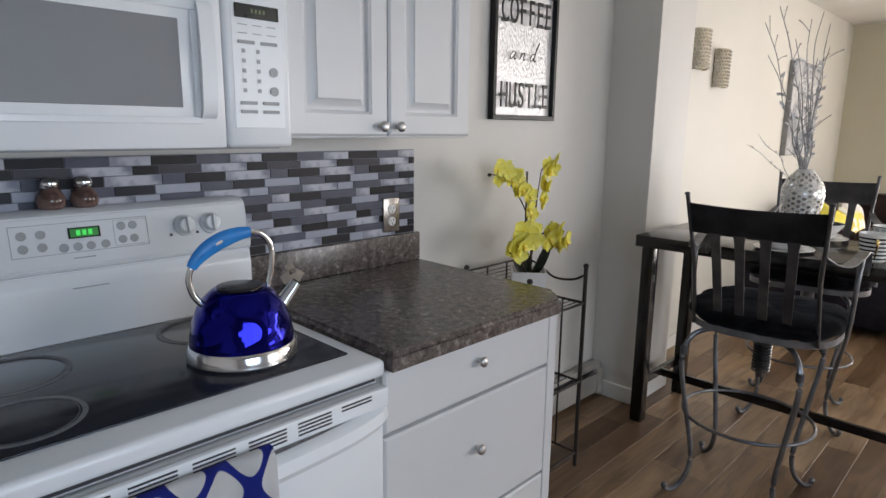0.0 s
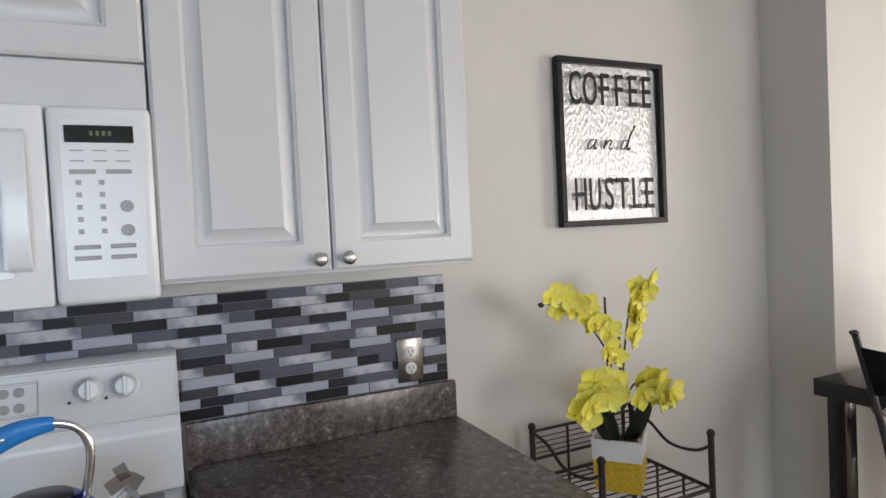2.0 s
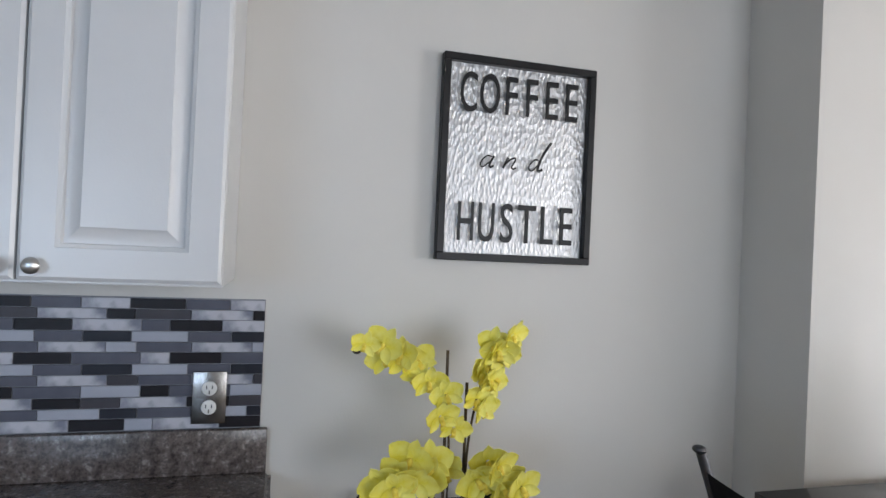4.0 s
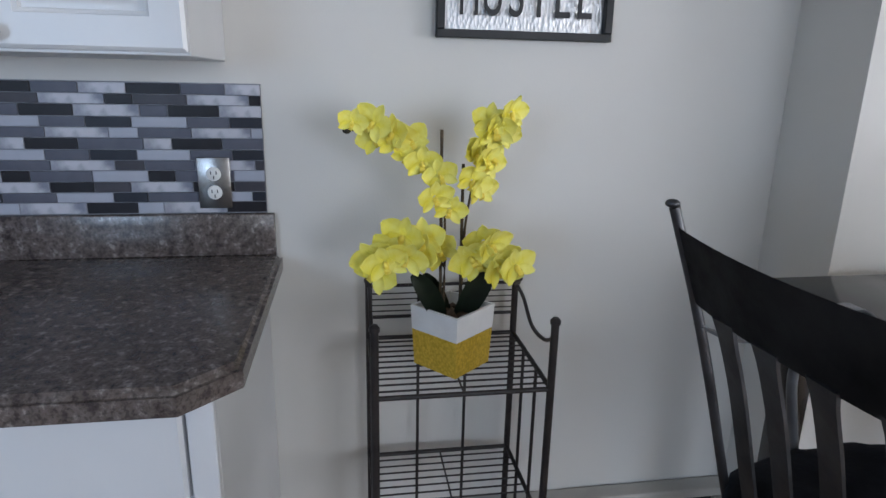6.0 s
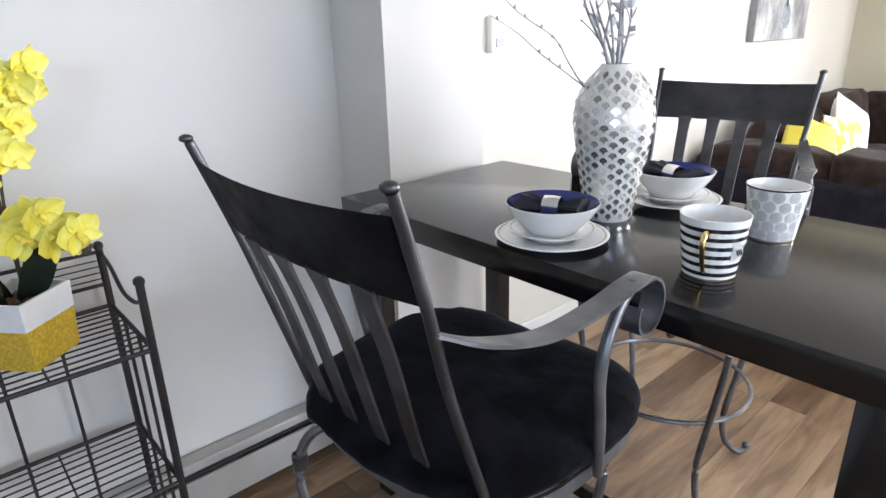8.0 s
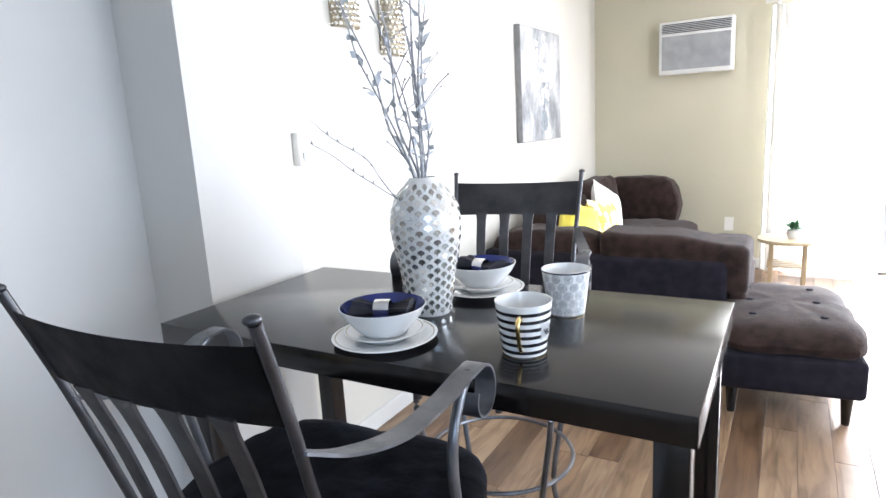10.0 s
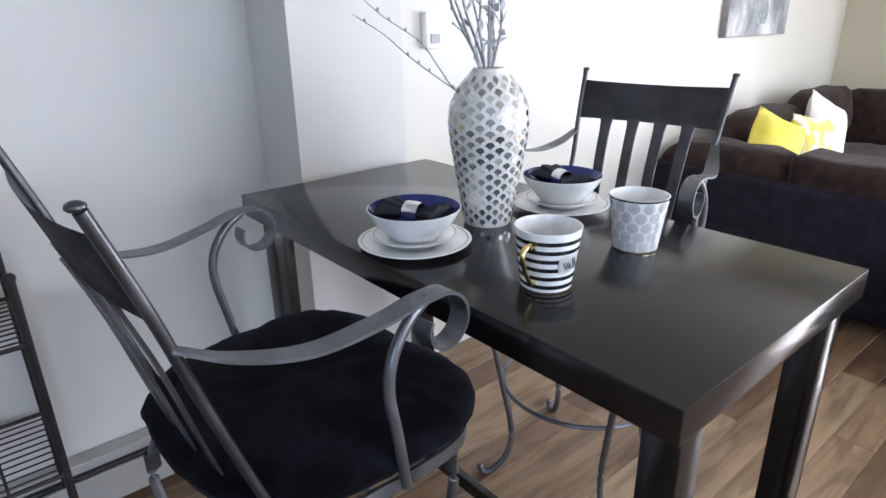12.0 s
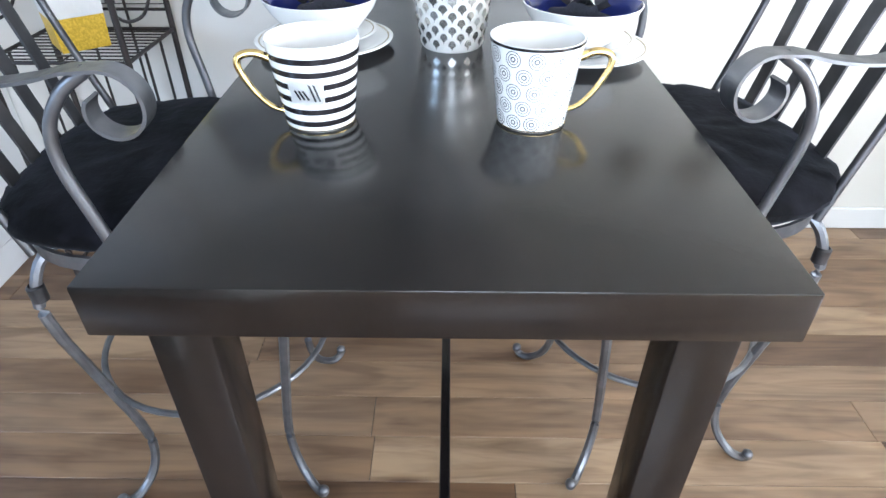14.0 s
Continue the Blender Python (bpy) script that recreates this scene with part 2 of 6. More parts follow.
l.new(r.outputs["Color"], b.inputs["Base Color"])

# crinkled silver sheet of the sign
FOIL, n, l, b = node_mat("crinkled_silver_sheet", 0.45, 0.85, color=(0.58, 0.58, 0.59))
tc, mp, vo, bp = n.new("ShaderNodeTexCoord"), n.new("ShaderNodeMapping"), n.new("ShaderNodeTexVoronoi"), n.new("ShaderNodeBump")
mp.inputs["Scale"].default_value = (1, 1, 0.45)
mp.inputs["Rotation"].default_value = (0.35, 0, 0)
vo.inputs["Scale"].default_value = 132
bp.inputs["Strength"].default_value, bp.inputs["Distance"].default_value = 0.9, 0.003
l.new(tc.outputs["Object"], mp.inputs["Vector"])
l.new(mp.outputs["Vector"], vo.inputs["Vector"])
l.new(vo.outputs["Distance"], bp.inputs["Height"])
l.new(bp.outputs["Normal"], b.inputs["Normal"])

# speckled laminate of the worktop
STONE, n, l, b = node_mat("speckled_brown_laminate", 0.24, spec=0.5)
n1, n2, n3 = noise_tex(n, l, 48, 4, rough=0.66), noise_tex(n, l, 150, 2), noise_tex(n, l, 7, 3)
r1 = ramp(n, [(0.34, (0.050, 0.040, 0.039)), (0.46, (0.105, 0.085, 0.078)), (0.57, (0.138, 0.118, 0.110)), (0.67, (0.27, 0.24, 0.225))])
r2 = ramp(n, [(0.36, (0.6, 0.6, 0.6)), (0.5, (1, 1, 1))])
mx, mx2 = n.new("ShaderNodeMix"), n.new("ShaderNodeMix")
for q in (mx, mx2):
    q.data_type, q.blend_type = "RGBA", "MULTIPLY"
    q.inputs["Factor"].default_value = 1.0
r3 = ramp(n, [(0.35, (0.85, 0.84, 0.83)), (0.65, (1.1, 1.08, 1.07))])
l.new(n1.outputs["Fac"], r1.inputs["Fac"])
l.new(n2.outputs["Fac"], r2.inputs["Fac"])
l.new(n3.outputs["Fac"], r3.inputs["Fac"])
l.new(r1.outputs["Color"], mx.inputs["A"])
l.new(r2.outputs["Color"], mx.inputs["B"])
l.new(mx.outputs["Result"], mx2.inputs["A"])
l.new(r3.outputs["Color"], mx2.inputs["B"])
l.new(mx2.outputs["Result"], b.inputs["Base Color"])


def plank_mat(name, per_object):
    m, n, l, b = node_mat(name, 0.33)
    if per_object:
        info = n.new("ShaderNodeObjectInfo")
        rnd = info.outputs["Random"]
    else:
        info = n.new("ShaderNodeNewGeometry")
        rnd = info.outputs["Random Per Island"]
    tc, mp, nz = n.new("ShaderNodeTexCoord"), n.new("ShaderNodeMapping"), n.new("ShaderNodeTexNoise")
    comb = n.new("ShaderNodeCombineXYZ")
    mul = n.new("ShaderNodeMath")
    mul.operation = "MULTIPLY"
    mul.inputs[1].default_value = 40
    l.new(rnd, mul.inputs[0])
    l.new(mul.outputs[0], comb.inputs["X"])
    l.new(mul.outputs[0], comb.inputs["Z"])
    l.new(tc.outputs["Object"], mp.inputs["Vector"])
    l.new(comb.outputs["Vector"], mp.inputs["Location"])
    mp.inputs["Scale"].default_value = (13, 1.1, 1)
    nz.inputs["Scale"].default_value, nz.inputs["Detail"].default_value, nz.inputs["Distortion"].default_value = 1.6, 8, 1.6
    l.new(mp.outputs["Vector"], nz.inputs["Vector"])
    base = ramp(n, [(0.0, (0.108, 0.062, 0.034)), (0.25, (0.205, 0.130, 0.076)), (0.5, (0.290, 0.198, 0.122)), (0.7, (0.145, 0.087, 0.050)), (1.0, (0.345, 0.248, 0.160))])
    grain = ramp(n, [(0.26, (0.60, 0.54, 0.49)), (0.40, (0.86, 0.82, 0.78)), (0.48, (1.0, 0.98, 0.95)), (0.60, (1.12, 1.11, 1.08)), (0.72, (0.88, 0.84, 0.80))])
    l.new(rnd, base.inputs["Fac"])
    l.new(nz.outputs["Fac"], grain.inputs["Fac"])
    mx = n.new("ShaderNodeMix")
    mx.data_type, mx.blend_type = "RGBA", "MULTIPLY"
    mx.inputs["Factor"].default_value = 1.0
    l.new(base.outputs["Color"], mx.inputs["A"])
    l.new(grain.outputs["Color"], mx.inputs["B"])
    # broad darker figure and dark knots, shifted from board to board
    mp2, nz2, rf = n.new("ShaderNodeMapping"), n.new("ShaderNodeTexNoise"), ramp(n, [(0.36, (0.68, 0.63, 0.58)), (0.50, (1.0, 1.0, 1.0)), (0.64, (1.18, 1.17, 1.13))])
    mp2.inputs["Scale"].default_value = (9, 2.0, 1)
    nz2.inputs["Scale"].default_value, nz2.inputs["Detail"].default_value, nz2.inputs["Distortion"].default_value = 1.3, 3, 0.8
    mp3, vk, rk = n.new("ShaderNodeMapping"), n.new("ShaderNodeTexVoronoi"), ramp(n, [(0.02, (0.30, 0.22, 0.17)), (0.10, (0.80, 0.75, 0.70)), (0.16, (1, 1, 1))])
    mp3.inputs["Scale"].default_value = (4.2, 1.7, 1)
    vk.inputs["Scale"].default_value = 1.3
    for q, t5 in ((mp2, nz2), (mp3, vk)):
        l.new(tc.outputs["Object"], q.inputs["Vector"])
        l.new(comb.outputs["Vector"], q.inputs["Location"])
        l.new(q.outputs["Vector"], t5.inputs["Vector"])
    l.new(nz2.outputs["Fac"], rf.inputs["Fac"])
    l.new(vk.outputs["Distance"], rk.inputs["Fac"])
    mxs = [mx]
    for rr7 in (rf, rk):
        m7 = n.new("ShaderNodeMix")
        m7.data_type, m7.blend_type = "RGBA", "MULTIPLY"
        m7.inputs["Factor"].default_value = 1.0
        l.new(mxs[-1].outputs["Result"], m7.inputs["A"])
        l.new(rr7.outputs["Color"], m7.inputs["B"])
        mxs.append(m7)
    l.new(mxs[-1].outputs["Result"], b.inputs["Base Color"])
    bp = n.new("ShaderNodeBump")
    bp.inputs["Strength"].default_value, bp.inputs["Distance"].default_value = 0.15, 0.001
    l.new(nz.outputs["Fac"], bp.inputs["Height"])
    l.new(bp.outputs["Normal"], b.inputs["Normal"])
    mr = n.new("ShaderNodeMapRange")
    mr.inputs["To Min"].default_value, mr.inputs["To Max"].default_value = 0.26, 0.44
    l.new(nz.outputs["Fac"], mr.inputs["Value"])
    l.new(mr.outputs["Result"], b.inputs["Roughness"])
    return m


PLANK, PLANK_REST = plank_mat("laminate_board", True), plank_mat("laminate_boards_rest", False)

# vase scales: mirror and pearl pieces
SCALE, n, l, b = node_mat("mirror_mosaic", 0.16, 0.85)
geo = n.new("ShaderNodeNewGeometry")
r = ramp(n, [(0.0, (0.32, 0.31, 0.29)), (0.3, (0.60, 0.58, 0.54)), (0.6, (0.62, 0.61, 0.58)), (1.0, (0.90, 0.89, 0.87))])
l.new(geo.outputs["Random Per Island"], r.inputs["Fac"])
l.new(r.outputs["Color"], b.inputs["Base Color"])

GREEN_LED = bpy.data.materials.new("green_display_glow")
GREEN_LED.use_nodes = True
b = GREEN_LED.node_tree.nodes["Principled BSDF"]
b.inputs["Base Color"].default_value = (0.02, 0.12, 0.02, 1)
b.inputs["Emission Color"].default_value, b.inputs["Emission Strength"].default_value = (0.05, 0.85, 0.12, 1), 0.9
GREEN_DIM = GREEN_LED.copy()
GREEN_DIM.name = "green_display_field"
GREEN_DIM.node_tree.nodes["Principled BSDF"].inputs["Emission Strength"].default_value = 0.12

GREEN_FAINT = mottled("unlit_green_digits", (0.10, 0.13, 0.05), (0.13, 0.16, 0.06), 40, 0.3)

GLASS = bpy.data.materials.new("window_glass")
GLASS.use_nodes = True
b = GLASS.node_tree.nodes["Principled BSDF"]
b.inputs["Transmission Weight"].default_value, b.inputs["Roughness"].default_value, b.inputs["IOR"].default_value = 1.0, 0.0, 1.45


# ---- mesh helpers ----
def link_mesh(name, bm, material, smooth=True):
    me = bpy.data.meshes.new(name)
    bmesh.ops.recalc_face_normals(bm, faces=bm.faces)
    bm.to_mesh(me)
    bm.free()
    me.materials.append(material)
    if smooth:
        me.polygons.foreach_set("use_smooth", [True] * len(me.polygons))
        me.set_sharp_from_angle(angle=radians(38))
    return new(name, me)


def part(name, bm, material, parent=None, label=""):
    ob = link_mesh(name, bm, material)
    if parent is not None:
        ob.parent = parent
    return tagged(ob, label)


def thing(name, x, y, z, label, category, group="", rz=0.0):
    ob = new(name)
    ob.matrix_basis = pose(x, y, z, 0, 0, rz)
    ob.empty_display_size = 0.1
    return tagged(ob, label, category, group)


def structure(name, bm, material):
    return tagged(part(name, bm, material), kind="structure")


def add_box(bm, x0, x1, y0, y1, z0, z1, bevel=0.0, seg=1):
    m = Matrix.Translation(((x0 + x1) / 2, (y0 + y1) / 2, (z0 + z1) / 2)) @ Matrix.Diagonal((x1 - x0, y1 - y0, z1 - z0, 1))
    vs = bmesh.ops.create_cube(bm, size=1, matrix=m)["verts"]
    if bevel:
        es = list({e for v in vs for e in v.link_edges})
        bmesh.ops.bevel(bm, geom=es, offset=bevel, segments=seg, profile=0.5, affect="EDGES")
    return bm


def box(x0, x1, y0, y1, z0, z1, bevel=0.0, seg=1):
    return add_box(bmesh.new(), x0, x1, y0, y1, z0, z1, bevel, seg)


def spline(pts, steps=6):
    """Points on a smooth curve through pts."""
    p = [Vector(q) for q in pts]
    p = [p[0] * 2 - p[1]] + p + [p[-1] * 2 - p[-2]]
    out = []
    for i in range(1, len(p) - 2):
        a, b2, c, d = p[i - 1:i + 3]
        for k in range(steps):
            t = k / steps
            out.append(0.5 * ((2 * b2) + (c - a) * t + (2 * a - 5 * b2 + 4 * c - d) * t * t + (3 * b2 - a - 3 * c + d) * t ** 3))
    out.append(p[-2])
    return out


def add_sweep(bm, pts, section, up=(0, 0, 1), scale=None, closed=False):
    """A bar of the given cross-section (list of (side, up)) along pts."""
    n = len(pts)
    rings = []
    up = Vector(up)
    for i, q in enumerate(pts):
        if closed:
            t = pts[(i + 1) % n] - pts[i - 1]
        else:
            t = pts[min(i + 1, n - 1)] - pts[max(i - 1, 0)]
        t = t.normalized()
        side = t.cross(up)
        if side.length < 1e-3:
            side = t.cross(Vector((0.3, 1, 0.1)))
        side.normalize()
        u = side.cross(t).normalized()
        s = scale(i / (n - 1)) if scale else 1.0
        rings.append([bm.verts.new(q + side * a * s + u * b2 * s) for a, b2 in section])
    m = len(section)
    for i in range(n if closed else n - 1):
        r0, r1 = rings[i], rings[(i + 1) % n]
        for k in range(m):
            bm.faces.new((r0[k], r0[(k + 1) % m], r1[(k + 1) % m], r1[k]))
    if not closed:
        bm.faces.new(rings[0][::-1])
        bm.faces.new(rings[-1])
    return bm


def circle(r, k=8):
    return [(r * math.cos(2 * math.pi * i / k), r * math.sin(2 * math.pi * i / k)) for i in range(k)]


def strip(w, h):
    return [(-w / 2, -h / 2), (w / 2, -h / 2), (w / 2, h / 2), (-w / 2, h / 2)]


def tube(pts, r, k=8, steps=6, **kw):
    return add_sweep(bmesh.new(), spline(pts, steps) if steps else [Vector(p) for p in pts], circle(r, k), **kw)


def add_tube(bm, pts, r, k=8, steps=0, **kw):
    return add_sweep(bm, spline(pts, steps) if steps else [Vector(p) for p in pts], circle(r, k), **kw)


def add_lathe(bm, profile, k=32, cx=0.0, cy=0.0, cz=0.0):
    """Turns (radius, height) points round the z axis."""
    rings = []
    for rad, z in profile:
        if rad < 1e-5:
            rings.append([bm.verts.new((cx, cy, cz + z))])
        else:
            rings.append([bm.verts.new((cx + rad * math.cos(2 * math.pi * i / k), cy + rad * math.sin(2 * math.pi * i / k), cz + z)) for i in range(k)])
    for a, b2 in zip(rings, rings[1:]):
        for i in range(k):
            j = (i + 1) % k
            if len(a) == 1 and len(b2) == 1:
                continue
            if len(a) == 1:
                bm.faces.new((a[0], b2[i], b2[j]))
            elif len(b2) == 1:
                bm.faces.new((a[i], a[j], b2[0]))
            else:
                bm.faces.new((a[i], a[j], b2[j], b2[i]))
    return bm


def lathe(profile, k=32, cx=0.0, cy=0.0, cz=0.0):
    return add_lathe(bmesh.new(), profile, k, cx, cy, cz)


def add_prism(bm, poly, z0, z1):
    lo = [bm.verts.new((x, y, z0)) for x, y in poly]
    hi = [bm.verts.new((x, y, z1)) for x, y in poly]
    m = len(poly)
    bm.faces.new(lo[::-1])
    bm.faces.new(hi)
    for i in range(m):
        bm.faces.new((lo[i], lo[(i + 1) % m], hi[(i + 1) % m], hi[i]))
    return bm


def cushion(w, d, h, sq=4.0, k=40, rings=9, wobble=0.004, seed=0, taper=0.0):
    """A rounded pad: superellipse plan, bulging sides, bottom at z 0."""
    bm = bmesh.new()
    rows = []
    for j in range(rings + 1):
        a = -math.pi / 2 + math.pi * j / rings
        s, z = max(math.cos(a), 0.0) ** 0.45, h / 2 + h / 2 * math.sin(a)
        if j in (0, rings):
            s = 0.0
        row = []
        for i in range(k):
            th = 2 * math.pi * i / k
            c, sn = math.cos(th), math.sin(th)
            q = (abs(c) ** sq + abs(sn) ** sq) ** (-1 / sq)
            x, y = w / 2 * q * c * s, d / 2 * q * sn * s
            x *= 1 + taper * y / d
            nv = noise.noise(Vector((x * 9 + seed, y * 9, z * 9))) * wobble
            row.append((x + nv, y + nv, z + nv))
        rows.append(row)
    vr = [[bm.verts.new(p) for p in row] for row in rows[1:-1]]
    for a2, b2 in zip(vr, vr[1:]):
        for i in range(k):
            bm.faces.new((a2[i], a2[(i + 1) % k], b2[(i + 1) % k], b2[i]))
    for row, z in ((vr[0], 0.0), (vr[-1], h)):
        mid = bm.verts.new((0, 0, z))
        inner = [bm.verts.new(v.co * 0.6 + Vector((0, 0, z)) * 0.4) for v in row]
        for i in range(k):
            j = (i + 1) % k
            bm.faces.new((row[i], row[j], inner[j], inner[i]))
            bm.faces.new((inner[i], inner[j], mid))
    return bm


def text_mesh(name, body, size, material, parent, m, depth=0.002, sx=1.0, bold=0.0, shear=0.0, gap=1.0, label=""):
    c = bpy.data.curves.new(name, "FONT")
    c.body, c.size, c.extrude, c.align_x, c.align_y, c.offset, c.shear, c.space_character = body, size, depth, "CENTER", "CENTER", bold, shear, gap
    tmp = new(name + "_curve", c)
    me = bpy.data.meshes.new_from_object(tmp.evaluated_get(bpy.context.evaluated_depsgraph_get()))
    bpy.data.objects.remove(tmp)
    me.transform(m @ Matrix.Diagonal((sx, 1, 1, 1)))
    me.materials.clear()
    me.materials.append(material)
    ob = new(name, me)
    ob.parent = parent
    return tagged(ob, label)


# ---- the shell ----
H = 2.42
PIER = 0.242
HEAD = 2.21          # underside of the beam between kitchen and living room
YJ0, YJ1 = 1.300, 1.66
structure("wall_west_kitchen", box(-0.12, 0, -3.0, YJ0, 0, H), WALL)
structure("wall_pier", box(-0.12, PIER, YJ0, YJ1, 0, H), WALL)
structure("wall_beam", box(PIER, 4.5, YJ0, YJ1, HEAD, H), WALL)
structure("wall_west_living", box(-0.12, 0.0, YJ1, 5.9, 0, H), WALL_L)
# unseen south, east and return walls, added to enclose the light
structure("wall_south", box(-0.12, 3.12, -3.12, -3.0, 0, H), WALL)
wk = box(3.0, 3.12, -3.0, -1.9, 0, H)
add_box(wk, 3.0, 3.12, -0.7, 0.3, 0, H)
add_box(wk, 3.0, 3.12, -1.9, -0.7, 0, 1.05)
add_box(wk, 3.0, 3.12, -1.9, -0.7, 2.05, H)
structure("wall_east_kitchen", wk, WALL)
structure("wall_dining_return", box(3.12, 4.5, 0.18, 0.3, 0, H), WALL)
we = box(4.5, 4.62, 0.18, 1.05, 0, H)
add_box(we, 4.5, 4.62, 2.75, 6.02, 0, H)
add_box(we, 4.5, 4.62, 1.05, 2.75, 0, 0.8)
add_box(we, 4.5, 4.62, 1.05, 2.75, 2.1, H)
structure("wall_east_dining", we, WALL)
PX0, PX1, PZ = 1.55, 3.95, 2.05
wf = box(-0.12, PX0, 5.9, 6.02, 0, H)
add_box(wf, PX1, 4.5, 5.9, 6.02, 0, H)
add_box(wf, PX0, PX1, 5.9, 6.02, PZ, H)
structure("wall_north", wf, WALL_FAR)
structure("ceiling", box(-0.12, 4.62, -3.12, 6.02, H, H + 0.12), CEIL)
structure("floor", box(-0.12, 4.62, -3.12, 6.02, -0.12, -0.004), DARK)
structure("ground", box(-300, 300, -300, 300, -0.2, -0.13), GROUND)

for nm, bx in (("baseboard_pier_side", (0.002, PIER, YJ0 - 0.014, YJ0, 0, 0.085)), ("baseboard_pier_front", (PIER, PIER + 0.014, YJ0 - 0.014, YJ1, 0, 0.085)),
               ("baseboard_living", (0.0, 0.014, YJ1, 5.886, 0, 0.085)), ("baseboard_north", (0.0, PX0 - 0.07, 5.886, 5.9, 0, 0.085)),
               ("baseboard_south", (0.0, 3.0, -3.0, -2.986, 0, 0.085)), ("baseboard_dining", (4.486, 4.5, 0.3, 5.886, 0, 0.085))):
    structure(nm, box(*bx, bevel=0.004), TRIM)


def glazed(name, x0, x1, y0, y1, z0, z1, axis, leaves):
    """A framed window or sliding door in an opening; axis is the one it runs along."""
    w = tagged(new(name), "white framed glass " + ("door" if z0 < 0.1 else "window"), kind="structure")
    a0, a1 = (x0, x1) if axis == "x" else (y0, y1)
    t = 0.05
    bm = bmesh.new()

    def bar(p0, p1, q0, q1):
        if axis == "x":
            add_box(bm, p0, p1, y0, y1, q0, q1, 0.004)
        else:
            add_box(bm, x0, x1, p0, p1, q0, q1, 0.004)
    bar(a0, a1, z0, z0 + t)
    bar(a0, a1, z1 - t, z1)
    for i in range(leaves + 1):
        c = a0 + (a1 - a0) * i / leaves
        c = min(max(c, a0 + t / 2), a1 - t / 2)
        bar(c - t / 2, c + t / 2, z0 + t, z1 - t)
    part("window_frame", bm, TRIM, w)
    for i in range(leaves):
        c0, c1 = a0 + (a1 - a0) * i / leaves + t / 2, a0 + (a1 - a0) * (i + 1) / leaves - t / 2
        if axis == "x":
            g = box(c0, c1, (y0 + y1) / 2 - 0.003, (y0 + y1) / 2 + 0.003, z0 + t, z1 - t)
        else:
            g = box((x0 + x1) / 2 - 0.003, (x0 + x1) / 2 + 0.003, c0, c1, z0 + t, z1 - t)
        part("pane", g, GLASS, w).visible_shadow = False
    return w


glazed("door_1", PX0, PX1, 5.94, 5.98, 0.0, PZ, "x", 2)
# unseen dining window, added as an opening for the daylight lamp
glazed("window_1", 4.54, 4.58, 1.05, 2.75, 0.8, 2.1, "y", 2)
# kitchen window is made up too, out of view behind the walk
glazed("window_2", 3.04, 3.08, -1.9, -0.7, 1.05, 2.05, "y", 2)

# baseboard heater along the kitchen wall
heater = thing("baseboard_heater", 0.0, 0.03, 0.0, "long beige metal baseboard heater on the wall by the floor", "heater")
hb = bmesh.new()
HL = YJ0 - 0.014 - 0.03
add_box(hb, 0.004, 0.06, 0.0, HL, 0.155, 0.185, 0.004)
add_box(hb, 0.058, 0.07, 0.08, HL - 0.03, 0.03, 0.135, 0.003)
add_box(hb, 0.004, 0.02, 0.0, HL, 0.02, 0.155)
part("body", hb, HEATER, heater)
part("end_cap", box(0.021, 0.076, 0.0, 0.085, 0.02, 0.154, 0.004), HEATER, heater)
part("end_cap", box(0.021, 0.076, HL - 0.05, HL - 0.001, 0.02, 0.154, 0.004), HEATER, heater)
# near-black fill stands for the shade inside the slot
part("slot", box(0.021, 0.045, 0.086, HL - 0.051, 0.136, 0.154), DARK, heater, "dark fill for the shade in the slot under the top")


# ---- kitchen ----
def add_rpanel(bm, x, y0, y1, z0, z1, t=0.019, rim=0.054, raised=True):
    """A routed door or drawer front whose back is at x, facing +x."""
    def ring(d, dx):
        return [bm.verts.new((x + dx, yy, zz)) for yy, zz in ((y0 + d, z0 + d), (y1 - d, z0 + d), (y1 - d, z1 - d), (y0 + d, z1 - d))]
    steps = [(0.0, 0.0), (0.0, t - 0.005), (0.006, t)]
    if raised:
        steps += [(rim, t), (rim + 0.0015, t - 0.002), (rim + 0.007, t - 0.004), (rim + 0.0085, t - 0.013), (rim + 0.013, t - 0.0135), (rim + 0.034, t - 0.0025), (rim + 0.036, t + 0.0005)]
    rs = [ring(*s) for s in steps]
    for a, b2 in zip(rs, rs[1:]):
        for i in range(4):
            bm.faces.new((a[i], a[(i + 1) % 4], b2[(i + 1) % 4], b2[i]))
    bm.faces.new(rs[0][::-1])
    bm.faces.new(rs[-1])
    return bm


def knob(parent, x, y, z):
    bm = lathe([(0, 0), (0.0075, 0), (0.006, 0.010), (0.0085, 0.014), (0.0145, 0.0175), (0.0162, 0.0215), (0.0148, 0.026), (0.0105, 0.0295), (0.005, 0.0312), (0, 0.0316)], 20)
    ob = part("knob", bm, BRUSHED, parent, "round brushed metal knob")
    ob.matrix_basis = pose(x, y, z, 0, 90, 0) @ Matrix.Scale(0.86, 4)
    return ob


CABX = 0.33
wall_cab = thing("wall_cabinet", 0.0, -0.70, 1.350, "white two-door wall cabinet with raised panel doors", "cabinet", "wall cabinets")
W = 0.629
part("body", box(0.002, CABX - 0.018, 0.002, W, 0.0, 1.035, 0.002), CAB, wall_cab)
for y0, y1, ky in ((0.004, 0.311, 0.285), (0.315, W - 0.002, 0.342)):
    d = part("door", add_rpanel(bmesh.new(), CABX - 0.017, y0, y1, 0.006, 1.025), CAB, wall_cab)
    knob(d, CABX + 0.001, ky, 0.03)

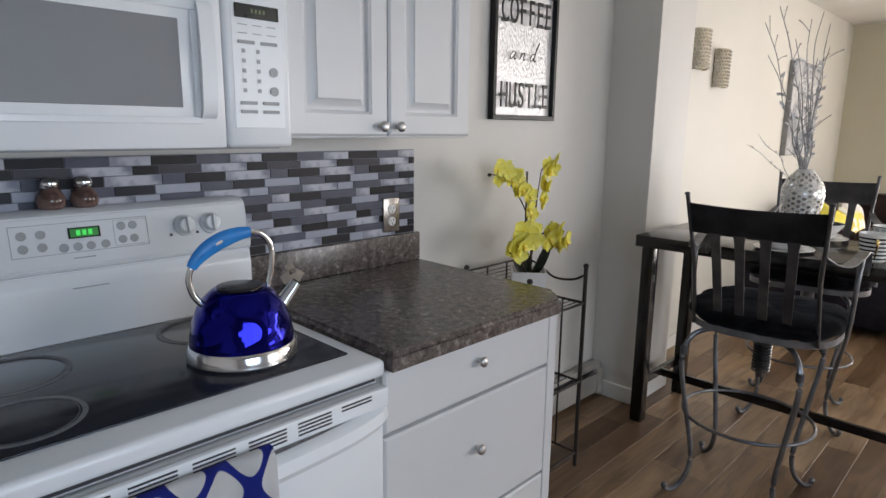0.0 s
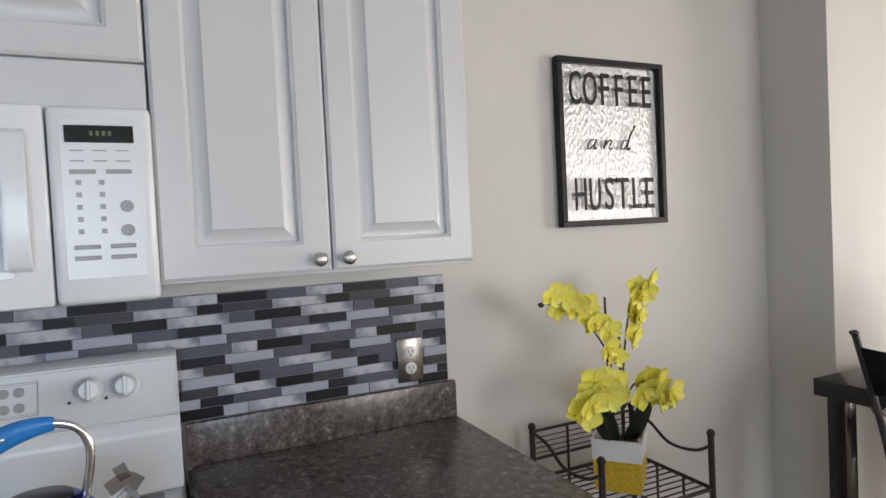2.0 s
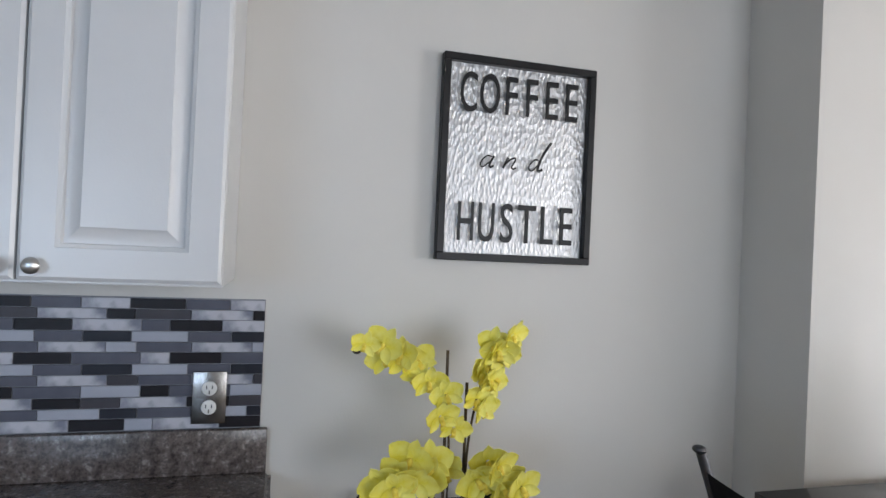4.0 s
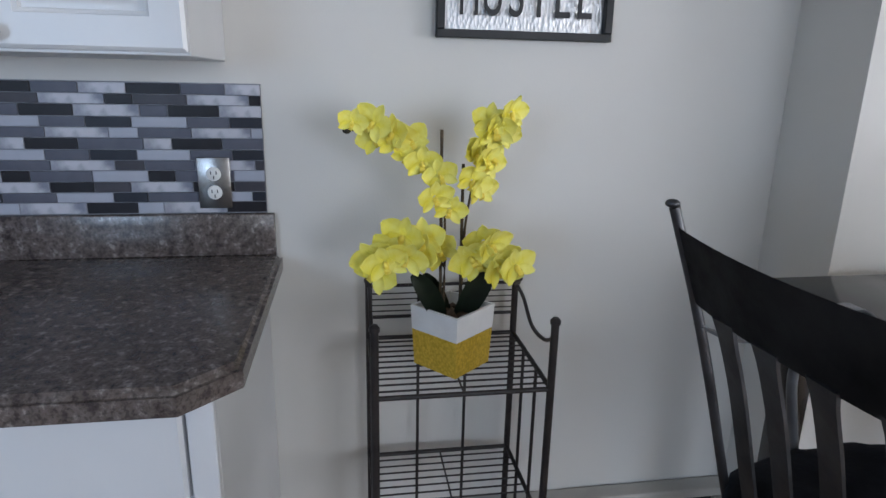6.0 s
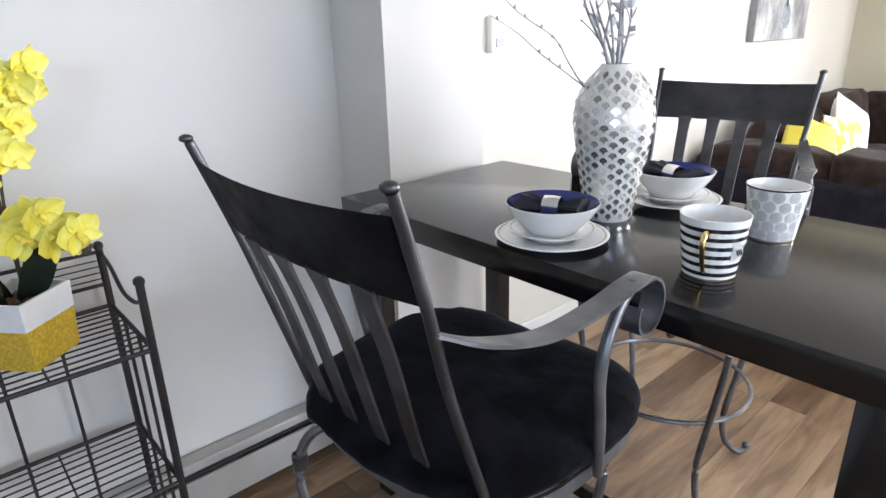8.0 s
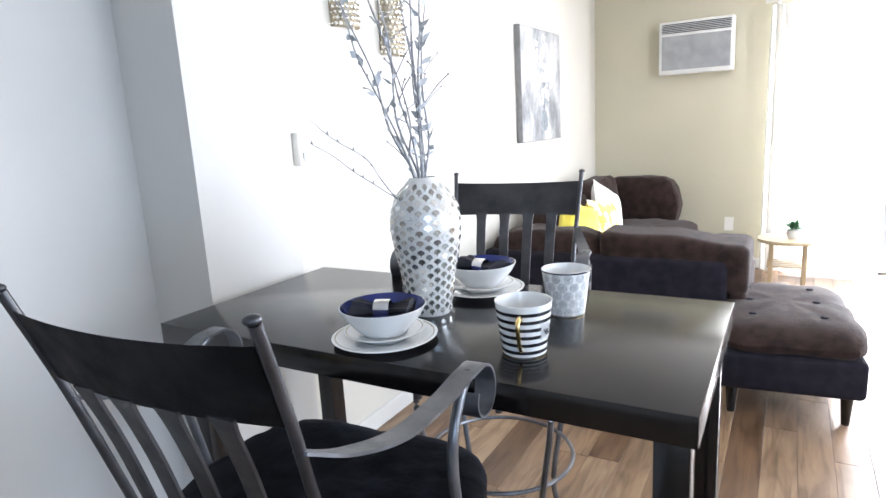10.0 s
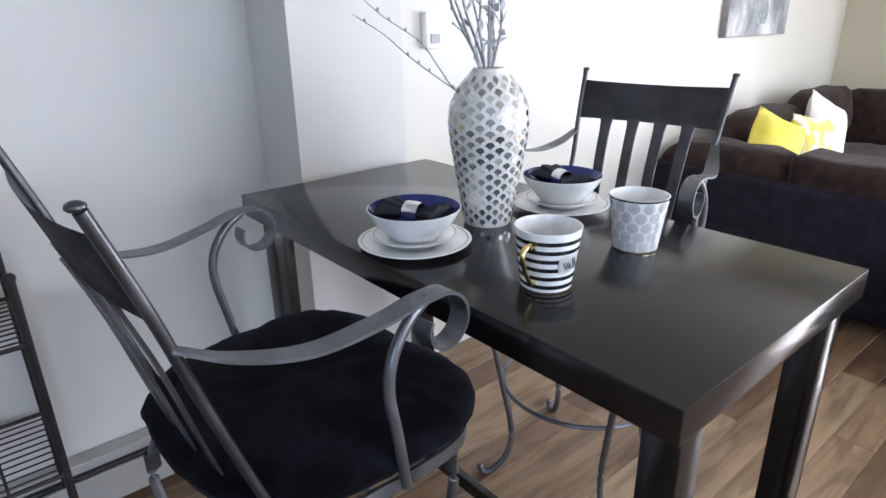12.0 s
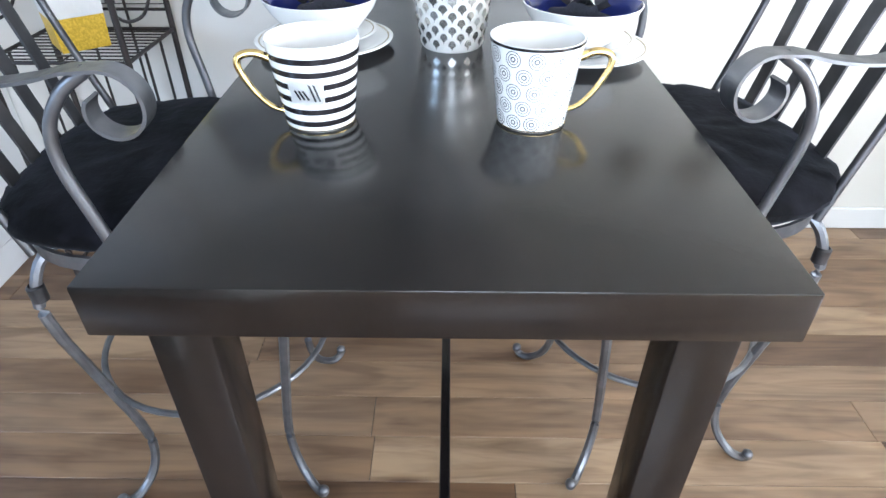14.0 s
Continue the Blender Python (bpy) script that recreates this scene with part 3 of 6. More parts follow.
wall_cab2 = thing("wall_cabinet", 0.0, -1.462, 1.652, "short white two-door wall cabinet above the microwave", "cabinet", "wall cabinets")
part("body", box(0.002, CABX - 0.018, 0.002, 0.7625, 0.0, 0.736, 0.002), CAB, wall_cab2)
part("valance", box(CABX - 0.017, CABX - 0.001, 0.002, 0.7605, 0.0, 0.085, 0.002), CAB, wall_cab2)
for y0, y1, ky in ((0.004, 0.377, 0.347), (0.383, 0.7605, 0.413)):
    d = part("door", add_rpanel(bmesh.new(), CABX - 0.017, y0, y1, 0.09, 0.72), CAB, wall_cab2)
    knob(d, CABX + 0.001, ky, 0.125)

wall_cab3 = thing("wall_cabinet", 0.0, -2.09, 1.356, "white two-door wall cabinet with raised panel doors", "cabinet", "wall cabinets")
part("body", box(0.002, CABX - 0.018, 0.002, W, 0.0, 1.035, 0.002), CAB, wall_cab3)
for y0, y1, ky in ((0.004, 0.311, 0.285), (0.315, W - 0.002, 0.342)):
    d = part("door", add_rpanel(bmesh.new(), CABX - 0.017, y0, y1, 0.006, 1.025), CAB, wall_cab3)
    knob(d, CABX + 0.001, ky, 0.03)

# microwave
MWX = 0.365
mw = thing("microwave_oven", 0.0, -1.452, 1.328, "white over-the-range microwave under the wall cabinet", "microwave")
part("body", box(0.004, MWX - 0.03, 0.002, 0.755, 0.012, 0.326, 0.003), APPL, mw)
part("underside", box(0.02, MWX - 0.04, 0.01, 0.745, 0.0, 0.011), APPL_G, mw, "grey underside with filters")
door = part("door", box(MWX - 0.029, MWX, 0.002, 0.600, 0.004, 0.328, 0.006, 2), APPL, mw)
dr = bmesh.new()
for a in ((0.0, 0.53, 0.268, 0.286), (0.0, 0.53, 0.052, 0.066), (0.515, 0.53, 0.066, 0.268)):
    add_box(dr, MWX + 0.0005, MWX + 0.004, 0.02 + a[0], a[1] + 0.02 if a[1] > 0.5 else a[1], a[2], a[3], 0.002)
part("rim", dr, APPL, door)
part("window", box(MWX - 0.002, MWX + 0.002, 0.045, 0.512, 0.084, 0.250, 0.001), MW_GLASS, door, "grey mesh window")
part("handle", add_sweep(bmesh.new(), spline([(MWX + 0.002, 0.560, 0.066), (MWX + 0.013, 0.560, 0.085), (MWX + 0.018, 0.560, 0.17), (MWX + 0.013, 0.560, 0.265), (MWX + 0.002, 0.560, 0.285)]), strip(0.030, 0.010), up=(1, 0, 0)), APPL, door)
panel = part("control_panel", box(MWX - 0.029, MWX, 0.603, 0.755, 0.004, 0.328, 0.010, 3), APPL, mw)
inset = part("inset", box(MWX - 0.001, MWX + 0.0005, 0.620, 0.738, 0.045, 0.308, 0.001), APPL, panel)
part("display", box(MWX + 0.0005, MWX + 0.003, 0.628, 0.728, 0.268, 0.296, 0.001), DISPLAY, panel, "black display")
dg = bmesh.new()
for i in range(4):
    add_box(dg, MWX + 0.0031, MWX + 0.0036, 0.664 + i * 0.009, 0.6685 + i * 0.009, 0.279, 0.287)
part("digits", dg, GREEN_FAINT, panel)
for row, (z, cols) in enumerate([(0.255, 3), (0.238, 3), (0.221, 2), (0.203, 3), (0.183, 3), (0.163, 3), (0.143, 3), (0.123, 3), (0.098, 2), (0.080, 2)]):
    for c in range(cols):
        if cols == 2:
            bb = box(MWX + 0.0016, MWX + 0.0026, 0.632 + c * 0.052, 0.670 + c * 0.052, z - 0.004, z + 0.003, 0.001)
        elif row >= 3 and c == 2:
            if row not in (5, 7):
                continue
            bb = lathe([(0, 0), (0.010, 0), (0.010, 0.0012), (0, 0.0012)], 16)
        else:
            w2 = 0.010 if row < 3 else 0.004
            bb = box(MWX + 0.0016, MWX + 0.0022, 0.644 - w2 + c * 0.033, 0.644 + w2 + c * 0.033, z - 0.001 if row < 3 else z - 0.004, z + 0.001 if row < 3 else z + 0.004)
        ob = part("button", bb, APPL_G, panel)
        if row >= 3 and c == 2:
            ob.matrix_basis = pose(MWX + 0.0016, 0.712, z, 0, 90, 0)

# range
ST0 = -1.432
stove = thing("electric_range", 0.0, ST0, 0.0, "white electric range with black glass cooktop and raised back panel", "stove")
part("body", box(0.03, 0.63, 0.002, 0.756, 0.08, 0.862, 0.004), APPL, stove)
part("kick_plate", box(0.06, 0.58, 0.01, 0.748, 0.0, 0.079), SLOT, stove)
top = bmesh.new()
add_box(top, 0.03, 0.66, 0.0, 0.758, 0.864, 0.902, 0.012, 3)
cooktop = part("cooktop_rim", top, APPL, stove, "white enamel rim")
part("glass", box(0.115, 0.585, 0.040, 0.715, 0.9025, 0.9062, 0.003, 2), GLASS_TOP, stove, "black ceramic glass")
for bx, by, br in ((0.47, 0.155, 0.092), (0.45, 0.565, 0.09), (0.24, 0.175, 0.106), (0.225, 0.565, 0.106)):
    rg = bmesh.new()
    for a, b2 in ((br, br - 0.009), (br - 0.012, br - 0.0135)):
        add_lathe(rg, [(a, 0), (a, 0.0006), (b2, 0.0006), (b2, 0), (a, 0)], 48, bx, by, 0.9063)
    part("burner_ring", rg, BURNER, stove, "printed grey ring")
# back panel, leaning back a little
bp2 = bmesh.new()
sec = [(0.10, 0.903), (0.102, 1.020), (0.098, 1.042), (0.089, 1.057), (0.104, 1.066), (0.106, 1.072), (0.098, 1.080), (0.078, 1.180), (0.062, 1.192), (0.012, 1.192), (0.012, 0.903)]
fr = [[bp2.verts.new((x, yy, z)) for x, z in sec] for yy in (0.003, 0.755)]
bp2.faces.new(fr[0])
bp2.faces.new(fr[1][::-1])
for i in range(len(sec)):
    j = (i + 1) % len(sec)
    bp2.faces.new((fr[0][i], fr[0][j], fr[1][j], fr[1][i]))
bmesh.ops.bevel(bp2, geom=list(bp2.edges), offset=0.003, segments=2, affect="EDGES")
part("back_panel", bp2, APPL, stove)
BT = math.degrees(math.atan2(0.02, 0.105))


def on_panel(ob, y, z):
    """Sets a flat piece, modelled facing +x at the origin, on the sloped back panel."""
    x = 0.098 - (z - 1.075) * 0.02 / 0.105
    ob.matrix_basis = pose(x + 0.0008, y, z, 0, -BT, 0)


for y, z, w2, h2, mt, nm in ((0.368, 1.142, 0.032, 0.012, DISPLAY, "display"), (0.368, 1.142, 0.028, 0.009, GREEN_DIM, "display_field")):
    on_panel(part(nm, box(0, 0.0012 if mt is DISPLAY else 0.0016, -w2, w2, -h2, h2), mt, stove), y, z)
for i in range(3):
    on_panel(part("digit", box(0.0017, 0.0021, -0.004, 0.004, -0.006, 0.006), GREEN_LED, stove), 0.356 + i * 0.012, 1.142)
for y, z in ((0.25, 1.145), (0.285, 1.145), (0.25, 1.118), (0.285, 1.118), (0.325, 1.112), (0.352, 1.112), (0.378, 1.112), (0.408, 1.112), (0.445, 1.148), (0.470, 1.148), (0.445, 1.118), (0.470, 1.118)):
    ob = part("button", lathe([(0, 0), (0.0095, 0), (0.0095, 0.001), (0.008, 0.0015), (0, 0.0015)], 18), APPL_G, stove)
    x = 0.098 - (z - 1.075) * 0.02 / 0.105
    ob.matrix_basis = pose(x + 0.0004, y, z, 0, 90 - BT, 0)
for y, z in ((0.04, 1.125), (0.105, 1.125), (0.59, 1.135), (0.655, 1.135)):
    kb = bmesh.new()
    add_lathe(kb, [(0, 0), (0.027, 0), (0.027, 0.004), (0.022, 0.008), (0.020, 0.020), (0.017, 0.023), (0, 0.023)], 28)
    add_box(kb, -0.02, 0.02, -0.004, 0.004, 0.0225, 0.030, 0.002)
    ob = part("dial", kb, APPL, stove, "round white dial")
    x = 0.098 - (z - 1.075) * 0.02 / 0.105
    ob.matrix_basis = pose(x + 0.0004, y, z, 0, 90 - BT, 0)
    on_panel(part("indicator", box(0, 0.0012, -0.003, 0.003, -0.003, 0.003), SLOT, stove), y - 0.036, z - 0.02)
for y, z, w2 in ((0.362, 1.088, 0.022),):
    on_panel(part("marking", box(0, 0.0008, -w2, w2, -0.0012, 0.0012), APPL_G, stove), y, z)
def outline(y0, y1, z0, z1, w=0.0014):
    """A thin printed line round a group of buttons."""
    for a, b2, c2, d2 in ((y0, y1, z1 - w, z1), (y0, y1, z0, z0 + w), (y0, y0 + w, z0, z1), (y1 - w, y1, z0, z1)):
        ob = part("print_line", box(0, 0.0006, a - (a + b2) / 2, b2 - (a + b2) / 2, c2 - (c2 + d2) / 2, d2 - (c2 + d2) / 2), APPL_G, stove)
        on_panel(ob, (a + b2) / 2, (c2 + d2) / 2)


outline(0.228, 0.502, 1.100, 1.166)
outline(0.428, 0.502, 1.104, 1.162, 0.0010)
part("badge", box(0.1005, 0.1015, 0.33, 0.405, 1.020, 1.0225), APPL_G, stove)
# oven door with vents and a swelling handle
od = part("oven_door", box(0.632, 0.655, 0.004, 0.754, 0.22, 0.846, 0.006, 2), APPL, stove)
part("window", box(0.654, 0.6575, 0.14, 0.62, 0.36, 0.62, 0.001), MW_GLASS, od)
hd = add_sweep(bmesh.new(), spline([(0.656, 0.006, 0.786), (0.676, 0.05, 0.784), (0.694, 0.16, 0.782), (0.702, 0.379, 0.781), (0.694, 0.60, 0.782), (0.676, 0.71, 0.784), (0.656, 0.752, 0.786)], 8), [(-0.016, -0.020), (0.004, -0.022), (0.012, -0.008), (0.008, 0.014), (-0.004, 0.022), (-0.016, 0.023)], up=(0, 0, 1))
part("handle", hd, APPL, od)
part("vent_strip", box(0.656, 0.674, 0.006, 0.752, 0.806, 0.848, 0.004, 2), APPL, od)
for g in range(7):
    for q in range(4 if g < 6 else 2):
        y0 = 0.045 + g * 0.098
        part("vent_slot", box(0.6735, 0.6748, y0, y0 + 0.074, 0.838 - q * 0.0075, 0.8415 - q * 0.0075), SLOT, od, "dark vent slot")
# dark solid in place of the shade between door and cooktop
part("gap", box(0.628, 0.6315, 0.01, 0.75, 0.847, 0.8635), SLOT, stove)
part("drawer", box(0.632, 0.655, 0.004, 0.754, 0.085, 0.212, 0.006, 2), APPL, stove)

# towel over the handle
tw = bmesh.new()
NYT, NZT = 26, 30
path = [(0.668, 0.72), (0.668, 0.78), (0.676, 0.822), (0.696, 0.834), (0.712, 0.825), (0.720, 0.79), (0.722, 0.70), (0.722, 0.60), (0.720, 0.47)]
pp = spline([(a, 0, c) for a, c in path], 4)
vs = [[tw.verts.new((q.x + 0.004 * math.sin(j * 0.9) * (0.8 if i > 12 else 0.2), j / NYT * 0.30, q.z)) for j in range(NYT + 1)] for i, q in enumerate(pp)]
for a, b2 in zip(vs, vs[1:]):
    for j in range(NYT):
        tw.faces.new((a[j], a[j + 1], b2[j + 1], b2[j]))
bmesh.ops.solidify(tw, geom=list(tw.faces), thickness=0.003)
TOWEL, n, l, b = node_mat("trellis_towel", 0.95, bump=0.7, bump_scale=350)
tc, sep = n.new("ShaderNodeTexCoord"), n.new("ShaderNodeSeparateXYZ")
l.new(tc.outputs["Object"], sep.inputs["Vector"])


def mathn(op, a, b2=None):
    q = n.new("ShaderNodeMath")
    q.operation = op
    for i, v in enumerate((a, b2)):
        if v is None:
            continue
        if isinstance(v, (int, float)):
            q.inputs[i].default_value = v
        else:
            l.new(v, q.inputs[i])
    return q.outputs[0]


cy2, cz2 = mathn("COSINE", mathn("MULTIPLY", sep.outputs["Y"], 62.8)), mathn("COSINE", mathn("MULTIPLY", sep.outputs["Z"], 48.0))
val = mathn("ABSOLUTE", mathn("ADD", cy2, cz2))
rr = ramp(n, [(0.0, (0.015, 0.03, 0.30)), (0.20, (0.015, 0.03, 0.30)), (0.24, (0.78, 0.78, 0.78)), (1.0, (0.8, 0.8, 0.8))])
l.new(mathn("MULTIPLY", val, 0.5), rr.inputs["Fac"])
l.new(rr.outputs["Color"], b.inputs["Base Color"])
towel = tagged(part("dish_towel", tw, TOWEL), "white dish towel with blue trellis pattern hanging on the oven handle", "towel")
towel.location = (0.0, -1.265, 0.0)


# base cabinets
def base_cabinet(y0, w, fronts, label):
    c = thing("base_cabinet", 0.0, y0, 0.0, label, "cabinet", "base cabinets")
    part("body", box(0.004, 0.62, 0.001, w - 0.001, 0.10, 0.872, 0.002), CAB, c)
    part("toe_kick", box(0.004, 0.55, 0.001, w - 0.001, 0.0, 0.099), CAB, c)
    for z0, z1 in fronts:
        d = part("drawer_front", add_rpanel(bmesh.new(), 0.621, 0.004, w - 0.045, z0, z1, raised=False), CAB, c)
        knob(d, 0.640, (w - 0.04) / 2, (z0 + z1) / 2 + (0.02 if z1 - z0 < 0.2 else 0.03))
    part("stile", box(0.6205, 0.636, w - 0.040, w - 0.001, 0.10, 0.872, 0.002), CAB, c)
    return c


base_cabinet(-0.668, 0.66, [(0.715, 0.862), (0.375, 0.705), (0.11, 0.365)], "white three-drawer base cabinet with round metal knobs")
base_cabinet(-2.10, 0.66, [(0.715, 0.862), (0.375, 0.705), (0.11, 0.365)], "white three-drawer base cabinet with round metal knobs")


def worktop(y0, y1, clip, label):
    c = thing("worktop", 0.0, 0.0, 0.873, label, "countertop")
    bm = bmesh.new()
    poly = [(0.003, y0), (0.672, y0), (0.672, y1 - clip), (0.672 - clip, y1), (0.003, y1)] if clip else [(0.003, y0), (0.672, y0), (0.672, y1), (0.003, y1)]
    add_prism(bm, poly, 0.0, 0.041)
    bmesh.ops.bevel(bm, geom=[e for e in bm.edges if min(v.co.z for v in e.verts) > 0.04 and max(v.co.x for v in e.verts) > 0.5], offset=0.012, segments=3, affect="EDGES")
    part("slab", bm, STONE, c)
    part("upstand", box(0.003, 0.022, y0, y1 - 0.012, 0.0415, 0.141, 0.004, 2), STONE, c)
    return c


worktop(-0.667, 0.028, 0.075, "speckled brown laminate worktop with a clipped corner")
worktop(-2.10, -1.438, 0, "speckled brown laminate worktop beside the range")

# electric outlet on the tiles
outlet = thing("wall_outlet", 0.012, -0.112, 1.085, "two-socket outlet with brushed metal plate on the tiles", "outlet")
part("plate", box(0, 0.005, -0.036, 0.036, -0.058, 0.058, 0.002, 2), OUTLET_P, outlet)
for zz in (-0.021, 0.021):
    o2 = part("socket", lathe([(0, 0), (0.016, 0), (0.016, 0.0025), (0.015, 0.0032), (0, 0.0032)], 20), OUTLET_W, outlet, "white socket")
    o2.matrix_basis = pose(0.0051, 0, zz, 0, 90, 0)
    sl = bmesh.new()
    for a, b2 in ((-0.006, 0.003), (0.006, 0.003), (0.0, -0.008)):
        add_box(sl, 0.0084, 0.0088, a - 0.0012, a + 0.0012, zz + b2 - 0.004, zz + b2 + 0.004)
    part("slot", sl, SLOT, outlet)

# shakers on the range
for y in (-1.110, -1.044):
    s = thing("spice_shaker", 0.038, y, 1.1925, "small glass shaker with metal cap standing on the range", "shaker", "shakers on the range")
    part("jar", lathe([(0, 0), (0.021, 0), (0.0265, 0.005), (0.0290, 0.014), (0.0285, 0.024), (0.0240, 0.035), (0.0175, 0.043), (0.016, 0.047), (0, 0.047)], 20), SPICE, s, "reddish filled glass")
    part("cap", lathe([(0, 0.0472), (0.0175, 0.0472), (0.0195, 0.051), (0.0195, 0.060), (0.0165, 0.066), (0.009, 0.070), (0, 0.071)], 20), CHROME, s, "chrome cap")

# kettle
kettle = thing("kettle", 0.44, -0.880, 0.9068, "cobalt blue steel whistling kettle with blue handle on the cooktop", "kettle", rz=84)
part("base_ring", lathe([(0, 0), (0.106, 0), (0.112, 0.006), (0.110, 0.028), (0.106, 0.034), (0, 0.034)], 48), CHROME, kettle, "polished steel base band")
kbody = lathe([(0, 0.0345)] + [(q.x, q.z) for q in spline([(0.105, 0, 0.0345), (0.1035, 0, 0.05), (0.097, 0, 0.080), (0.084, 0, 0.112), (0.066, 0, 0.136)], 5)] + [(0.058, 0.142), (0.054, 0.1445), (0, 0.1455)], 84)
for v in kbody.verts:
    z5, a5 = v.co.z, math.atan2(v.co.y, v.co.x)
    w5 = max(0.0, min(1.0, (z5 - 0.037) / 0.015, (0.139 - z5) / 0.015))
    k5 = 1 + 0.020 * w5 * math.cos(8 * a5 + 1.7 * math.sin(60 * z5)) * math.cos(75 * z5 + 0.6)
    v.co.x *= k5
    v.co.y *= k5
part("body", kbody, BLUE_METAL, kettle)
part("lid", lathe([(0, 0.1457), (0.046, 0.1457), (0.046, 0.150), (0.030, 0.1525), (0, 0.153)], 32), BLACK_GLAZE, kettle)
hoop = spline([(-0.074, 0, 0.118), (-0.094, 0, 0.145), (-0.099, 0, 0.185), (-0.074, 0, 0.222), (-0.030, 0, 0.248), (0.020, 0, 0.258), (0.056, 0, 0.248), (0.072, 0, 0.215), (0.068, 0, 0.170), (0.058, 0, 0.130)], 6)
part("handle", add_sweep(bmesh.new(), hoop, [(a * 1.35, b2 * 0.8) for a, b2 in circle(0.0048, 10)], up=(0, 1, 0)), CHROME, kettle, "chrome hoop handle")
grip = [q for q in hoop if q.z > 0.195 and q.x < 0.03]
part("grip", add_sweep(bmesh.new(), grip, [(a * 1.5, b2 * 0.9) for a, b2 in circle(0.0092, 12)], up=(0, 1, 0), scale=lambda t: 0.75 + 0.5 * math.sin(math.pi * t)), BLUE_RUBBER, kettle, "blue rubber grip")
inlay = bmesh.new()
bmesh.ops.create_icosphere(inlay, subdivisions=3, radius=1.0, matrix=Matrix.Diagonal((0.017, 0.0118, 0.0065, 1)))
inlay_ob = part("inlay", inlay, BRUSHED, kettle, "grey oval inlay in the grip")
inlay_ob.matrix_basis = pose(-0.040, 0, 0.2435, 0, -26, 0)
part("spout", add_sweep(bmesh.new(), spline([(0.075, 0, 0.075), (0.100, 0, 0.105), (0.125, 0, 0.135)]), circle(0.017, 16), up=(0, 1, 0), scale=lambda t: 1.15 - 0.35 * t), CHROME, kettle, "chrome spout")
lev = bmesh.new()
add_sweep(lev, spline([(0.092, 0, 0.145), (0.118, 0, 0.158), (0.138, 0, 0.146)]), strip(0.022, 0.004), up=(0, 1, 0))
add_sweep(lev, spline([(0.118, 0, 0.158), (0.108, 0, 0.180)]), strip(0.018, 0.004), up=(0, 1, 0))
part("lever", lev, CHROME, kettle, "chrome whistle lever")

# ---- sign ----
sign = thing("wall_sign", 0.0, 0.596, 1.668, "black framed shadow box sign with silver crinkled backing", "sign")
SW, SH = 0.206, 0.254
part("backing", box(0.004, 0.010, -SW + 0.012, SW - 0.012, -SH + 0.012, SH - 0.012), FOIL, sign, "crinkled silver sheet")
for a in ((-SW, SW, SH - 0.018, SH), (-SW, SW, -SH, -SH + 0.018), (-SW, -SW + 0.018, -SH + 0.018, SH - 0.018), (SW - 0.018, SW, -SH + 0.018, SH - 0.018)):
    part("frame_bar", box(0.003, 0.030, *a, bevel=0.0015), FRAME_BLACK, sign, "black wooden frame")
STAND = Matrix.Translation((0.022, 0, 0)) @ Matrix(((0, 0, 1, 0), (1, 0, 0, 0), (0, 1, 0, 0), (0, 0, 0, 1)))
for word, zc, step, half in (("COFFEE", 0.158, 0.0555, 0.0), ("HUSTLE", -0.162, 0.0540, 0.002)):
    for i, ch in enumerate(word):
        text_mesh("letter", ch, 0.140, FRAME_BLACK, sign, Matrix.Translation((0, half + (i - 2.5) * step, zc)) @ STAND, sx=0.50 if ch in "HUOC" else 0.60, bold=0.0004, label="black raised letter")
# script letters a, n, d
for strokes in (
        (([(-0.072, 0.008), (-0.084, 0.009), (-0.098, -0.004), (-0.101, -0.016), (-0.093, -0.019), (-0.078, -0.006)], 1.0), ([(-0.066, 0.010), (-0.077, -0.012), (-0.074, -0.019), (-0.066, -0.014)], 1.6)),
        (([(-0.028, 0.009), (-0.041, -0.019)], 1.6), ([(-0.037, -0.010), (-0.022, 0.004), (-0.011, 0.009), (-0.009, 0.003), (-0.018, -0.014), (-0.014, -0.019), (-0.006, -0.015)], 1.2)),
        (([(0.058, 0.007), (0.044, 0.009), (0.031, -0.005), (0.029, -0.016), (0.038, -0.019), (0.053, -0.004)], 1.0), ([(0.088, 0.056), (0.066, 0.022), (0.053, -0.012), (0.057, -0.019), (0.066, -0.014)], 1.9))):
    bm = bmesh.new()
    for pts, wd in strokes:
        add_sweep(bm, spline([(0.022, a, b2) for a, b2 in pts], 5), strip(0.0036 * wd, 0.0012), up=(1, 0, 0))
    part("script_letter", bm, FRAME_BLACK, sign, "black slanted script letter")


